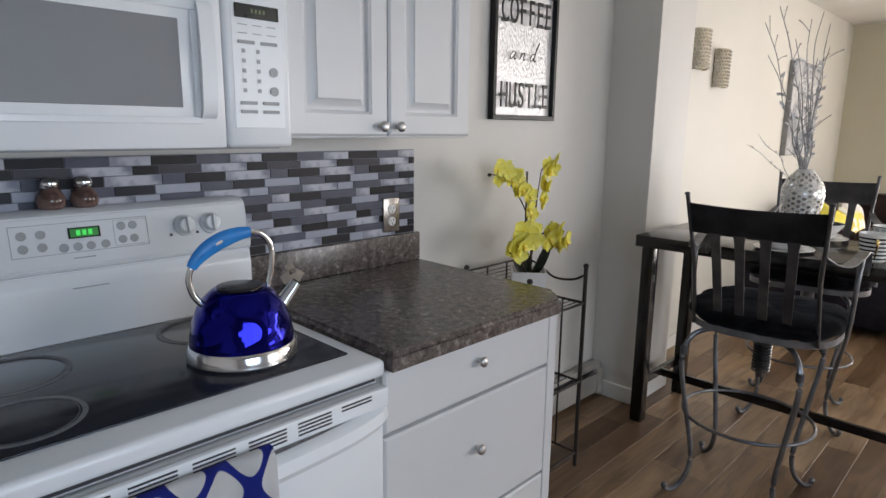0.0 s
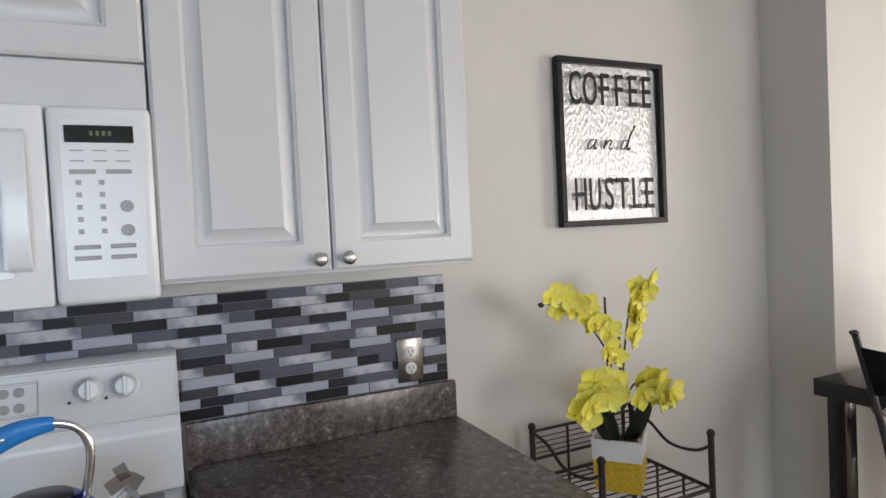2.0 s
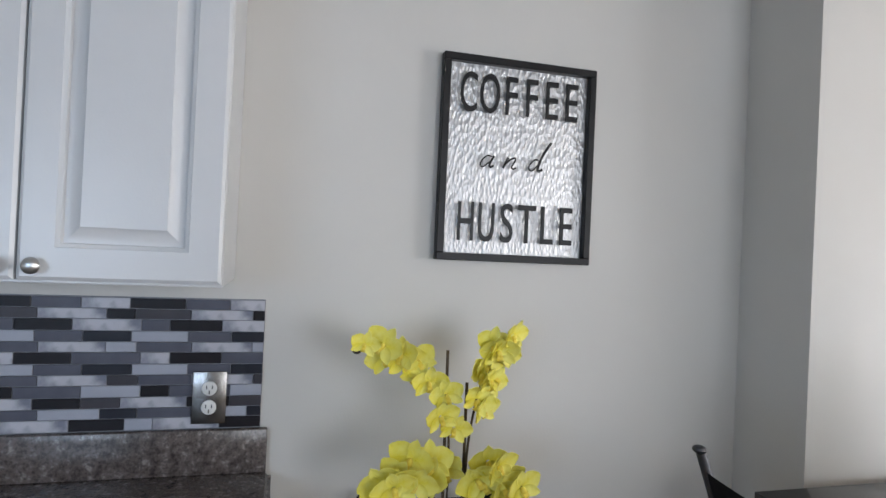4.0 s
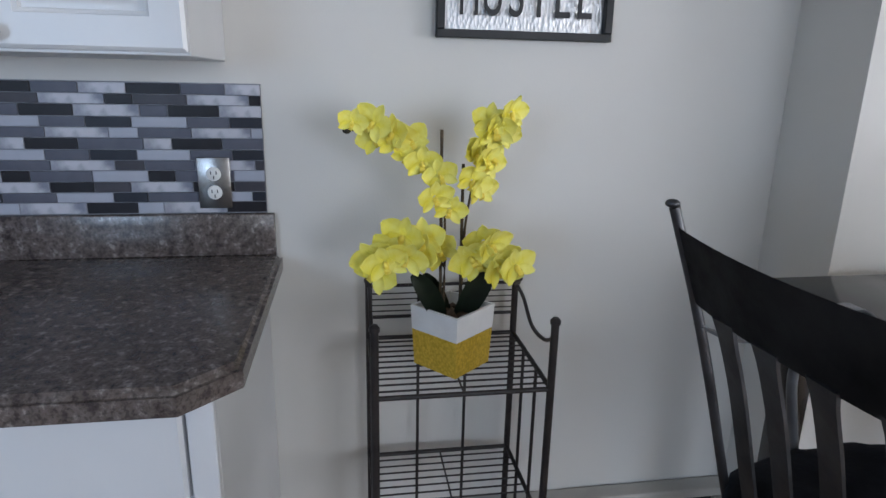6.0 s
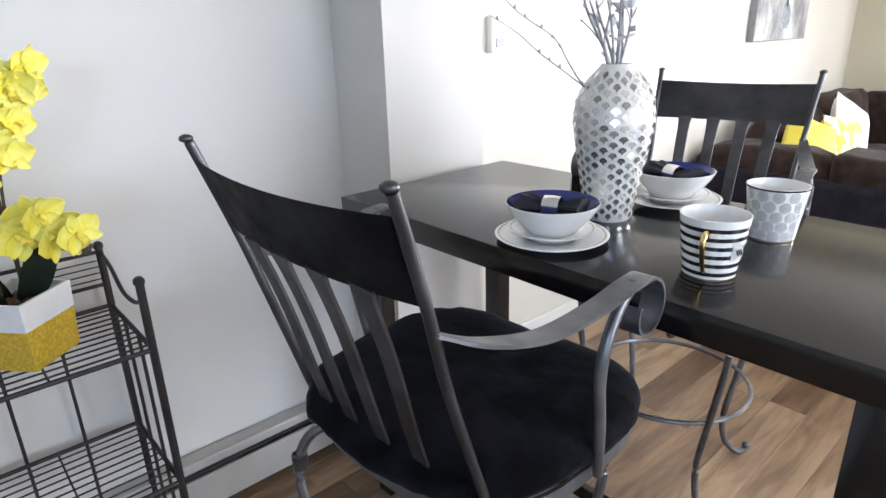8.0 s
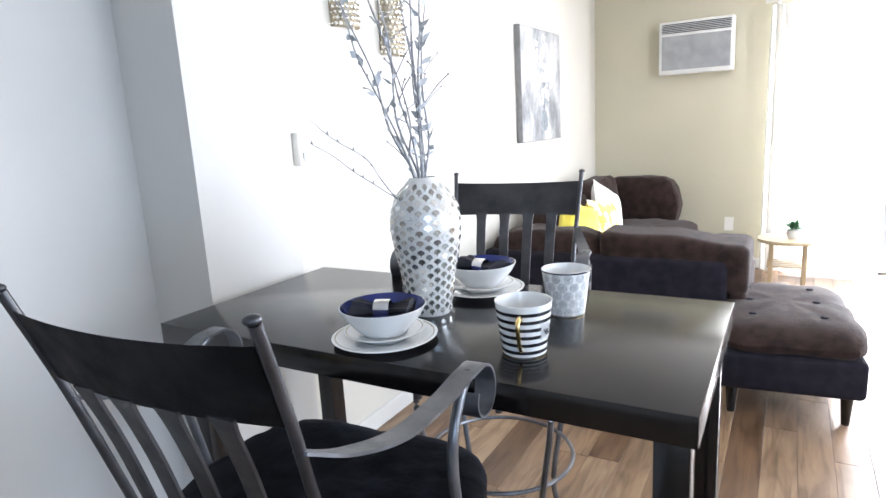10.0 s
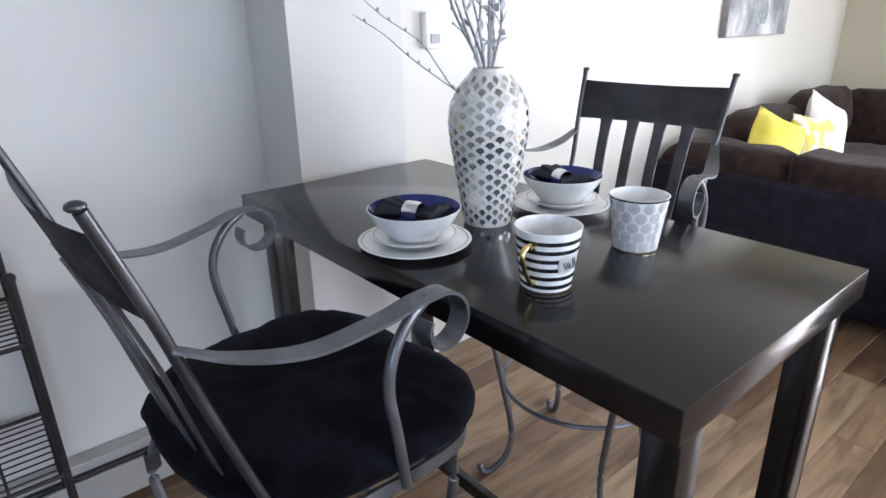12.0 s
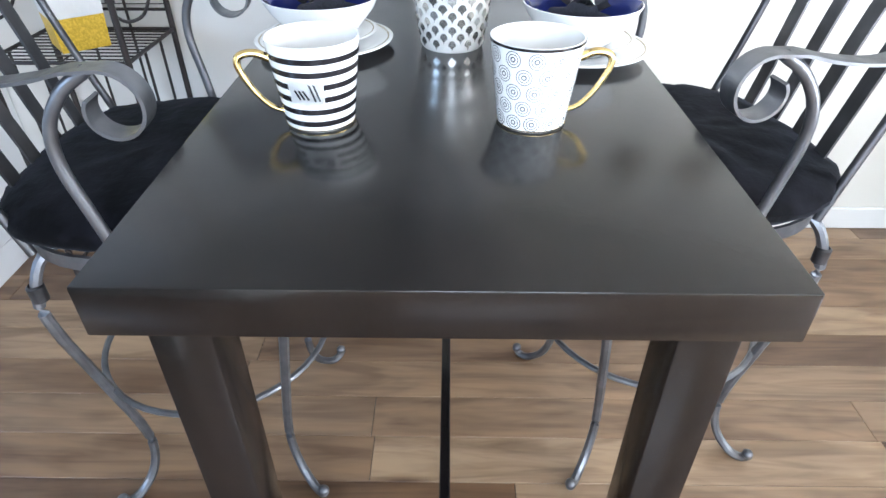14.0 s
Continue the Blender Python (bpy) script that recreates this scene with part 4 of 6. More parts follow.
# ---- wire rack ----
rack = thing("wire_rack", 0.055, 0.231, 0.0, "dark bronze wire rack with three shelves standing by the wall", "shelf rack")
RX, RY = 0.30, 0.364
for x in (0.0, RX):
    for y in (0.0, RY):
        bm = tube([(x, y, 0), (x, y, 0.85)], 0.0085, 10, 0)
        add_lathe(bm, [(0, 0.85), (0.011, 0.85), (0.011, 0.858), (0.006, 0.864), (0, 0.865)], 12, x, y)
        part("post", bm, IRON, rack)
for z, nm in ((0.705, "shelf"), (0.375, "shelf"), (0.06, "shelf")):
    bm = bmesh.new()
    for a, b2 in (((0, 0, z), (RX, 0, z)), ((0, RY, z), (RX, RY, z)), ((0, 0, z), (0, RY, z)), ((RX, 0, z), (RX, RY, z))):
        add_tube(bm, [a, b2], 0.0055, 8)
    sh = part(nm, bm, IRON, rack, "shelf of thin wires" if z > 0.1 else "bare bottom frame")
    if z < 0.1:
        continue
    for i in range(1, 11):
        x = RX * i / 11
        part("wire", add_tube(bmesh.new(), [(x, 0, z), (x, RY, z)], 0.0022, 6), IRON, sh)
    part("cross_wire", add_tube(bmesh.new(), [(0, RY / 2, z - 0.003), (RX, RY / 2, z - 0.003)], 0.0022, 6), IRON, sh)
bm = bmesh.new()
for z in (0.76, 0.84):
    add_tube(bm, [(0, 0, z), (0, RY, z)], 0.0045, 8)
for z in (0.775, 0.79, 0.805, 0.82):
    add_tube(bm, [(0, 0, z), (0, RY, z)], 0.0016, 6)
for f in (1 / 3, 2 / 3):
    add_tube(bm, [(0.001, RY * f, 0.06), (0.001, RY * f, 0.84)], 0.004, 8)
part("back_grille", bm, IRON, rack)
for y in (0.0, RY):
    bm = bmesh.new()
    add_sweep(bm, spline([(0.0, y, 0.84), (RX * 0.25, y, 0.825), (RX * 0.5, y, 0.785), (RX * 0.8, y, 0.79), (RX, y, 0.82)]), circle(0.0045, 8))
    for f in (1 / 3, 2 / 3):
        add_tube(bm, [(RX * f, y, 0.06), (RX * f, y, 0.705)], 0.004, 8)
    part("side_grille", bm, IRON, rack)

# ---- orchid ----
orchid = thing("potted_orchid", 0.055 + 0.160, 0.399, 0.7090, "artificial yellow orchid in a square white and gold pot", "plant")


pot = tagged(new("pot"), "square pot, white above gold glitter")
pot.parent = orchid
pot.matrix_basis = pose(0, 0.010, 0, 0, 0, 41) @ Matrix.Diagonal((0.94, 0.94, 1.07, 1))
for nm, prof, mt in (("gold_band", [(0.0, 0.063), (0.078, 0.067)], POT_G), ("white_band", [(0.0782, 0.0672), (0.130, 0.070)], POT_W)):
    bm = bmesh.new()
    rings = []
    for h, s in prof:
        rings.append([bm.verts.new((a * s, b2 * s, h)) for a, b2 in ((-1, -1), (1, -1), (1, 1), (-1, 1))])
    if nm == "white_band":
        rings.append([bm.verts.new((a * 0.064, b2 * 0.064, 0.130)) for a, b2 in ((-1, -1), (1, -1), (1, 1), (-1, 1))])
        rings.append([bm.verts.new((a * 0.062, b2 * 0.062, 0.104)) for a, b2 in ((-1, -1), (1, -1), (1, 1), (-1, 1))])
    for r0, r1 in zip(rings, rings[1:]):
        for i in range(4):
            bm.faces.new((r0[i], r0[(i + 1) % 4], r1[(i + 1) % 4], r1[i]))
    bm.faces.new(rings[0][::-1])
    bm.faces.new(rings[-1])
    part(nm, bm, mt, pot)
sb = bmesh.new()
rng = random.Random(5)
for i in range(40):
    a, rr2 = rng.random() * 6.28, 0.045 * math.sqrt(rng.random())
    p = Vector((rr2 * math.cos(a), rr2 * math.sin(a), 0.104 + 0.008 * rng.random()))
    bmesh.ops.create_icosphere(sb, subdivisions=1, radius=0.007 + 0.005 * rng.random(), matrix=Matrix.Translation(p))
part("moss", sb, SOIL, pot)

def lowered(pts):
    return [(a, b2, c2 * 0.955) for a, b2, c2 in pts]


stalks = {
    "a": [(0.005, -0.012, 0.10), (0.005, -0.012, 0.30), (0.0, -0.02, 0.38), (-0.02, -0.07, 0.47), (-0.03, -0.13, 0.52), (-0.02, -0.205, 0.535)],
    "b": [(0.0, 0.028, 0.10), (0.0, 0.030, 0.30), (0.0, 0.045, 0.42), (-0.005, 0.062, 0.48), (-0.01, 0.082, 0.54), (0.0, 0.100, 0.56)],
    "c": [(0.01, -0.014, 0.24), (0.03, -0.05, 0.29), (0.04, -0.10, 0.30), (0.05, -0.145, 0.28), (0.05, -0.175, 0.25)],
    "d": [(0.01, 0.024, 0.22), (0.03, 0.035, 0.285), (0.045, 0.065, 0.290), (0.055, 0.095, 0.265), (0.05, 0.115, 0.220)],
}
stalks = {kx: lowered(pts) for kx, pts in stalks.items()}
for kx, pts in stalks.items():
    part("stem", tube(pts, 0.0028, 7, 6, scale=lambda t: 1.1 - 0.5 * t), STEM, orchid)
part("stake", tube([(0.0, -0.018, 0.1), (0.0, -0.022, 0.515)], 0.0035, 7, 0), STEM, orchid, "brown support stake")
part("stake", tube([(-0.004, 0.026, 0.1), (-0.004, 0.025, 0.445)], 0.0035, 7, 0), STEM, orchid, "brown support stake")


def petal_mesh(length, width, cup):
    bm = bmesh.new()
    nu, nv = 6, 4
    grid = []
    for i in range(nu + 1):
        u = i / nu
        w2 = width * math.sin(math.pi * min(1.0, 0.12 + 0.86 * u)) ** 0.7
        row = []
        for j in range(nv + 1):
            v = j / nv * 2 - 1
            row.append(bm.verts.new((u * length, v * w2 / 2, cup * (v * v * 0.5 + u * u) + 0.0006 * math.sin(9 * u + 4 * v))))
        grid.append(row)
    for a, b2 in zip(grid, grid[1:]):
        for j in range(nv):
            bm.faces.new((a[j], a[j + 1], b2[j + 1], b2[j]))
    bmesh.ops.remove_doubles(bm, verts=list(bm.verts), dist=0.0002)
    bmesh.ops.solidify(bm, geom=list(bm.faces), thickness=0.0006)
    return bm


def flower_mesh():
    """One orchid blossom facing +z."""
    whole = bmesh.new()
    for ang, ln, wd in ((90, 0.033, 0.021), (215, 0.032, 0.020), (325, 0.032, 0.020), (18, 0.036, 0.038), (162, 0.036, 0.038)):
        bm = petal_mesh(ln, wd, 0.006)
        me = bpy.data.meshes.new("tmp")
        bm.to_mesh(me)
        bm.free()
        me.transform(Matrix.Rotation(radians(ang), 4, "Z") @ Matrix.Translation((0.003, 0, 0.002 if ang in (20, 160) else 0)) @ Matrix.Rotation(radians(-8), 4, "Y"))
        whole.from_mesh(me)
        bpy.data.meshes.remove(me)
    return whole


fbm = flower_mesh()
blossom0 = part("blossom", fbm, PETAL, orchid, "yellow orchid blossom")
lipbm = bmesh.new()
bmesh.ops.create_icosphere(lipbm, subdivisions=2, radius=0.006, matrix=Matrix.Translation((0, -0.004, 0.006)) @ Matrix.Diagonal((0.8, 1.3, 1, 1)))
add_sweep(lipbm, spline([(0, -0.002, 0.004), (0.0, -0.010, 0.012), (0, -0.017, 0.008)]), strip(0.009, 0.002), up=(0, 0, 1))
lip0 = part("lip", lipbm, PETAL_C, blossom0, "orange yellow lip")
spots = []
for kx, lo, hi, cnt in (("a", 0.40, 0.97, 12), ("b", 0.40, 1.0, 11), ("c", 0.22, 0.96, 9), ("d", 0.20, 0.97, 8)):
    sp = spline(stalks[kx], 12)
    for i in range(cnt):
        p = sp[int((lo + (hi - lo) * i / (cnt - 1)) * (len(sp) - 1))]
        side = (-1) ** i
        off = Vector(((0.010 + 0.022 * rng.random()) if kx in "ab" else (-0.020 + 0.065 * rng.random()), 0.012 * side + 0.006 * rng.random(), 0.012 * ((i // 2 % 2) * 2 - 1) + 0.010 * rng.random()))
        spots.append((p + off, kx))
for i, (p, kx) in enumerate(spots):
    to = Vector((1.0, 1.1 * (rng.random() - 0.5) + (-0.25 if kx in "ac" else 0.25), 0.8 * (rng.random() - 0.55)))
    m = look(p, p - to, rng.uniform(-40, 40)) @ Matrix.Scale(rng.uniform(1.02, 1.26) * (0.72 if kx == "a" and p.y < -0.18 else 1.0) * (1.12 if kx in "cd" else 1.0), 4)
    if i == 0:
        blossom0.matrix_basis = m
    else:
        o2 = new("blossom", blossom0.data)
        o2.parent, o2.matrix_basis = orchid, m
        tagged(o2, "yellow orchid blossom")
        l2 = new("lip", lip0.data)
        l2.parent = o2
        tagged(l2, "orange yellow lip")
for p in ((-0.02, -0.212, 0.510), (0.05, -0.172, 0.236), (0.052, -0.167, 0.226), (0.05, 0.141, 0.210), (0.053, 0.136, 0.203), (0.0, 0.106, 0.540)):
    bm = bmesh.new()
    bmesh.ops.create_icosphere(bm, subdivisions=2, radius=0.0075, matrix=Matrix.Translation(p) @ Matrix.Diagonal((1, 1.25, 0.9, 1)))
    part("bud", bm, BUD, orchid)


def leaf_mesh(pts, width):
    sp = spline(pts, 6)
    bm = bmesh.new()
    rows = []
    for i, q in enumerate(sp):
        u = i / (len(sp) - 1)
        w2 = width * (math.sin(math.pi * (0.1 + 0.86 * u)) ** 0.6)
        t = (sp[min(i + 1, len(sp) - 1)] - sp[max(i - 1, 0)]).normalized()
        s = t.cross(Vector((1, 0, 0.2))).normalized()
        rows.append([bm.verts.new(q + s * w2 / 2 * v + Vector((-0.006 * (1 - abs(v)), 0, 0))) for v in (-1, -0.5, 0, 0.5, 1)])
    for a, b2 in zip(rows, rows[1:]):
        for j in range(4):
            bm.faces.new((a[j], a[j + 1], b2[j + 1], b2[j]))
    bmesh.ops.solidify(bm, geom=list(bm.faces), thickness=0.0015)
    return bm


for pts, w2 in (([(0.01, -0.015, 0.105), (0.03, -0.035, 0.15), (0.045, -0.06, 0.195), (0.05, -0.085, 0.225)], 0.045),
                ([(0.01, 0.02, 0.105), (0.03, 0.045, 0.16), (0.04, 0.065, 0.21), (0.045, 0.075, 0.24)], 0.055),
                ([(-0.01, 0.0, 0.105), (-0.02, -0.03, 0.16), (-0.03, -0.05, 0.20)], 0.045)):
    part("leaf", leaf_mesh(pts, w2), LEAF, orchid, "dark green strap leaf")


# ---- dining table ----
TX0, TX1, TY0, TY1, TZ = 0.296, 1.489, 1.102, 1.695, 0.914
table = thing("dining_table", TX0, TY0, 0.0, "counter-height espresso wood table set for two", "table")
TW, TD = TX1 - TX0, TY1 - TY0
part("tabletop", box(0, TW, 0, TD, TZ - 0.052, TZ, 0.002, 2), ESPRESSO, table)
for x in (0.015, TW - 0.070):
    for y in (0.040, TD - 0.095):
        part("leg", box(x, x + 0.055, y, y + 0.055, 0.0, TZ - 0.053, 0.002, 2), ESPRESSO, table)
part("stretcher", box(0.041, TW - 0.041, TD / 2 - 0.010, TD / 2 + 0.010, 0.16, 0.20, 0.002), ESPRESSO, table)
for x in (0.015, TW - 0.040):
    part("crossbar", box(x, x + 0.025, 0.0955, TD - 0.0955, 0.16, 0.20, 0.002), ESPRESSO, table)


# ---- bar chairs ----
def spiral(cx, cz, r0, r1, a0, a1, y_sign, k=26):
    return [(cx + (r0 + (r1 - r0) * i / k) * math.cos(a0 + (a1 - a0) * i / k), cz + (r0 + (r1 - r0) * i / k) * math.sin(a0 + (a1 - a0) * i / k)) for i in range(k + 1)]


def bar_chair(base_turn):
    c = thing("bar_chair", 0, 0, 0, "grey steel swivel bar chair with scrolled arms and black plush seat", "chair", "chairs at the table")
    # back
    for s in (-1, 1):
        pts = spline([(0.202 * s, -0.170, 0.680), (0.198 * s, -0.205, 0.79), (0.196 * s, -0.245, 0.92), (0.204 * s, -0.280, 1.04), (0.212 * s, -0.322, 1.165)], 6)
        bm = add_sweep(bmesh.new(), pts, circle(0.0072, 10))
        bmesh.ops.create_icosphere(bm, subdivisions=2, radius=0.0100, matrix=Matrix.Translation((0.2125 * s, -0.325, 1.170)) @ Matrix.Diagonal((1, 1, 0.6, 1)))
        part("back_post", bm, STEEL_D, c)
    bm = bmesh.new()
    nx, nz2 = 14, 5
    grid = []
    for i in range(nx + 1):
        u = i / nx * 2 - 1
        col = []
        for j in range(nz2 + 1):
            v = j / nz2
            z = 1.034 + v * (0.100 + 0.006 * u * u)
            y = -0.283 - (z - 1.04) * 0.34 - 0.020 * (1 - u * u)
            col.append(bm.verts.new(((0.202 + 0.07 * (z - 1.03)) * u, y, z)))
        grid.append(col)
    for a, b2 in zip(grid, grid[1:]):
        for j in range(nz2):
            bm.faces.new((a[j], a[j + 1], b2[j + 1], b2[j]))
    bmesh.ops.solidify(bm, geom=list(bm.faces), thickness=0.004)
    part("top_rail", bm, STEEL_D, c, "broad curved dark steel top rail")
    for i in range(4):
        u = (-0.6 + 0.4 * i)
        x = 0.193 * u
        back = 0.020 * (1 - u * u)
        pts = spline([(x * 0.95, -0.185 - back * 0.8, 0.690), (x * 0.96, -0.215 - back * 0.9, 0.80), (x, -0.250 - back, 0.94), (x * 1.03, -0.2835 - back, 1.040)], 5)
        part("slat", add_sweep(bmesh.new(), pts, strip(0.033, 0.005), up=(0, 1, 0.2), scale=lambda t: 0.84 + 0.12 * t + 0.22 * max(0.0, (t - 0.88) / 0.12) ** 2), STEEL_D, c)
    # seat
    ring = [Vector((0.241 * (abs(math.cos(a)) ** 0.62) * math.copysign(1, math.cos(a)) * (1 + 0.10 * math.sin(a)), -0.006 + 0.211 * (abs(math.sin(a)) ** 0.62) * math.copysign(1, math.sin(a)), 0.684)) for a in (2 * math.pi * i / 48 for i in range(48))]
    part("seat_frame", add_sweep(bmesh.new(), ring, strip(0.006, 0.024), closed=True), STEEL, c)
    sp = cushion(0.512, 0.468, 0.086, 3.2, 84, 13, 0.009, 3, 0.14)
    bmesh.ops.translate(sp, verts=list(sp.verts), vec=(0, -0.012, 0.684))
    sr2 = random.Random(4)
    for v in sp.verts:
        v.co += Vector((noise.noise(v.co * 34), noise.noise(v.co * 34 + Vector((9, 0, 0))), 0.8 * noise.noise(v.co * 34 + Vector((0, 9, 0))))) * 0.0055
    dents = [(sr2.uniform(-0.24, 0.24), sr2.uniform(-0.2, 0.2), sr2.uniform(0.03, 0.07), sr2.uniform(-0.0035, 0.003)) for _ in range(34)]
    for v in sp.verts:
        if v.co.z > 0.72:
            v.co.z += sum(h5 * math.exp(-((v.co.x - x5) ** 2 + (v.co.y - y5) ** 2) / r5 ** 2) for x5, y5, r5, h5 in dents)
    part("seat", sp, VELVET, c, "black plush seat pad")
    # arms: a flat band from the post to a forward scroll
    for s in (-1, 1):
        sc = spiral(0.054, 0.936, 0.047, 0.026, math.pi / 2, -math.pi * 1.15, s)
        lead = [(0.202 * s, -0.270, 1.000), (0.220 * s, -0.21, 0.972), (0.242 * s, -0.13, 0.957), (0.258 * s, -0.045, 0.967), (0.266 * s, 0.014, 0.981)]
        pts = spline(lead, 6) + [Vector((0.267 * s, y, z)) for y, z in sc]
        part("arm", arm_band(pts), STEEL, c, "flat steel arm ending in a scroll")
        sup = spline([(0.266 * s, 0.034, 0.979), (0.267 * s, 0.0, 0.955), (0.268 * s, -0.028, 0.913), (0.267 * s, -0.035, 0.86), (0.264 * s, -0.022, 0.785), (0.257 * s, -0.006, 0.690)], 6)
        part("arm_support", add_sweep(bmesh.new(), sup, circle(0.0082, 10), up=(1, 0, 0)), STEEL, c)
    # swivel and base
    bm = lathe([(0, 0.670), (0.085, 0.670), (0.085, 0.662), (0.03, 0.655), (0.028, 0.60), (0, 0.60)], 24)
    for i in range(9):
        add_lathe(bm, [(0.030, 0.598 - i * 0.012), (0.033, 0.594 - i * 0.012), (0.030, 0.590 - i * 0.012), (0.022, 0.590 - i * 0.012)], 16)
    add_lathe(bm, [(0.012, 0.61), (0.012, 0.47), (0, 0.47)], 12)
    add_box(bm, -0.2, 0.2, -0.012, 0.012, 0.6705, 0.680, 0.002)
    add_box(bm, -0.012, 0.012, -0.17, 0.17, 0.6705, 0.6795, 0.002)
    part("swivel", bm, STEEL_D, c, "dark swivel column with a spring")
    b3 = tagged(new("base"), "four S-shaped steel legs with a foot ring")
    b3.parent = c
    b3.matrix_basis = pose(0, 0, 0, 0, 0, base_turn)
    for q in range(4):
        a = math.pi / 4 + q * math.pi / 2
        ca, sa = math.cos(a), math.sin(a)
        prof = [(0.03, 0.655), (0.16, 0.662), (0.240, 0.640), (0.274, 0.570), (0.270, 0.49), (0.252, 0.40), (0.234, 0.31), (0.212, 0.20), (0.206, 0.12), (0.224, 0.055), (0.262, 0.014), (0.290, 0.010), (0.304, 0.026)]
        pts = spline([(rr3 * ca, rr3 * sa, z) for rr3, z in prof], 5)
        bm = add_sweep(bmesh.new(), pts, circle(0.0095, 8))
        bmesh.ops.create_icosphere(bm, subdivisions=2, radius=0.012, matrix=Matrix.Translation((0.300 * ca, 0.300 * sa, 0.028)))
        part("leg", bm, STEEL, b3)
        cl = bmesh.new()
        add_lathe(cl, [(0.0098, -0.017), (0.0135, -0.014), (0.0140, 0.014), (0.0098, 0.017)], 12)
        o3 = part("collar", cl, STEEL_D, b3)
        o3.matrix_basis = pose(0.270 * ca, 0.270 * sa, 0.580)
    ringp = [Vector((0.228 * math.cos(2 * math.pi * i / 48), 0.228 * math.sin(2 * math.pi * i / 48), 0.312)) for i in range(48)]
    part("foot_ring", add_sweep(bmesh.new(), ringp, circle(0.0065, 8), closed=True), STEEL, b3)
    return c


def arm_band(pts):
    """A flat band lying level across x, following pts."""
    bm = bmesh.new()
    rows = []
    for i, q in enumerate(pts):
        t = (pts[min(i + 1, len(pts) - 1)] - pts[max(i - 1, 0)]).normalized()
        nrm = t.cross(Vector((1, 0, 0))).normalized()
        w2 = 0.017 if i > 8 else 0.010 + 0.007 * i / 8
        rows.append([bm.verts.new(q + Vector((a * w2, 0, 0)) + nrm * b2 * 0.0022) for a, b2 in ((-1, -1), (1, -1), (1, 1), (-1, 1))])
    for a, b2 in zip(rows, rows[1:]):
        for k in range(4):
            bm.faces.new((a[k], a[(k + 1) % 4], b2[(k + 1) % 4], b2[k]))
    bm.faces.new(rows[0][::-1])
    bm.faces.new(rows[-1])
    return bm


chair1 = bar_chair(-4)
chair2 = copy_thing(chair1, pose(0.845, 1.800, 0, 0, 0, 189))
chair1.matrix_basis = pose(0.9185, 0.9405, 0, 0, 0, 3)
next(o for o in chair1.children if o.name.startswith("base")).matrix_basis = pose(-0.022, -0.027, 0, 0, 0, 0.5)
next(o for o in chair2.children if o.name.startswith("base")).matrix_basis = pose(0.0135, -0.043, 0, 0, 0, 2)


# ---- table setting ----
def place_setting(x, y, turn):
    p = thing("dinner_plate", x, y, TZ, "round white dinner plate with a fine rim line", "plate", "plates on the table")
    part("plate", lathe([(0, 0.002), (0.05, 0.002), (0.055, 0.0), (0.06, 0.002), (0.085, 0.007), (0.108, 0.013), (0.1085, 0.0145), (0.106, 0.0155), (0.084, 0.0105), (0.062, 0.006), (0, 0.006)], 56), CERAMIC, p)
    part("rim_line", lathe([(0.100, 0.0143), (0.1025, 0.0149), (0.1025, 0.0153), (0.100, 0.0147), (0.100, 0.0143)], 56), TAN_GLAZE, p)
    p2 = thing("side_plate", x, y, TZ + 0.0075, "smaller round white plate stacked on the dinner plate", "plate", "plates on the table")
    part("plate", lathe([(0, 0.001), (0.045, 0.0), (0.05, 0.0), (0.062, 0.009), (0.083, 0.018), (0.084, 0.0195), (0.081, 0.020), (0.058, 0.012), (0, 0.006)], 56), CERAMIC, p2)
    part("rim_line", lathe([(0.077, 0.0188), (0.079, 0.0195), (0.079, 0.0199), (0.077, 0.0192), (0.077, 0.0188)], 56), TAN_GLAZE, p2)
    bz = TZ + 0.0145
    bw = thing("bowl", x, y, bz, "white bowl with navy blue glaze inside", "bowl", "bowls on the table")
    part("outer", lathe([(0, 0.0), (0.040, 0.0), (0.045, 0.004), (0.062, 0.022), (0.080, 0.044), (0.088, 0.060), (0.0885, 0.0615), (0.087, 0.062)], 56), CERAMIC, bw)
    part("lining", lathe([(0.0869, 0.0621), (0.085, 0.060), (0.076, 0.043), (0.058, 0.022), (0.040, 0.008), (0, 0.006)], 56), NAVY, bw, "navy glazed inside")
    nk = thing("napkin", x, y, bz + 0.013, "black cloth napkin gathered in a silver ring in the bowl", "napkin", "napkins in the bowls", rz=turn)
    for s in (-1, 1):
        bm = bmesh.new()
        rows = []
        for i in range(10):
            u = i / 9
            w2, h2 = 0.012 + 0.030 * u, 0.009 + 0.009 * u
            rows.append([bm.verts.new((s * (0.004 + 0.055 * u), w2 * math.cos(a) * (1 + 0.22 * math.sin(5 * a + s)), 0.036 + h2 * math.sin(a) * (1 + 0.2 * math.cos(7 * a)) + 0.005 * u)) for a in (2 * math.pi * k / 20 for k in range(20))])
        for a, b2 in zip(rows, rows[1:]):
            for k in range(20):
                bm.faces.new((a[k], a[(k + 1) % 20], b2[(k + 1) % 20], b2[k]))
        bm.faces.new(rows[0][::-1])
        bm.faces.new(rows[-1])
        part("fold", bm, NAPKIN, nk)
    rb = bmesh.new()
    add_lathe(rb, [(0.0185, -0.016), (0.0205, -0.016), (0.0215, 0), (0.0205, 0.016), (0.0185, 0.016), (0.0195, 0), (0.0185, -0.016)], 28)
    o2 = part("napkin_ring", rb, CHROME, nk, "polished silver ring")
    o2.matrix_basis = pose(0, 0, 0.038, 0, 90, 0)


place_setting(0.878, 1.203, 20)
place_setting(0.908, 1.598, -15)


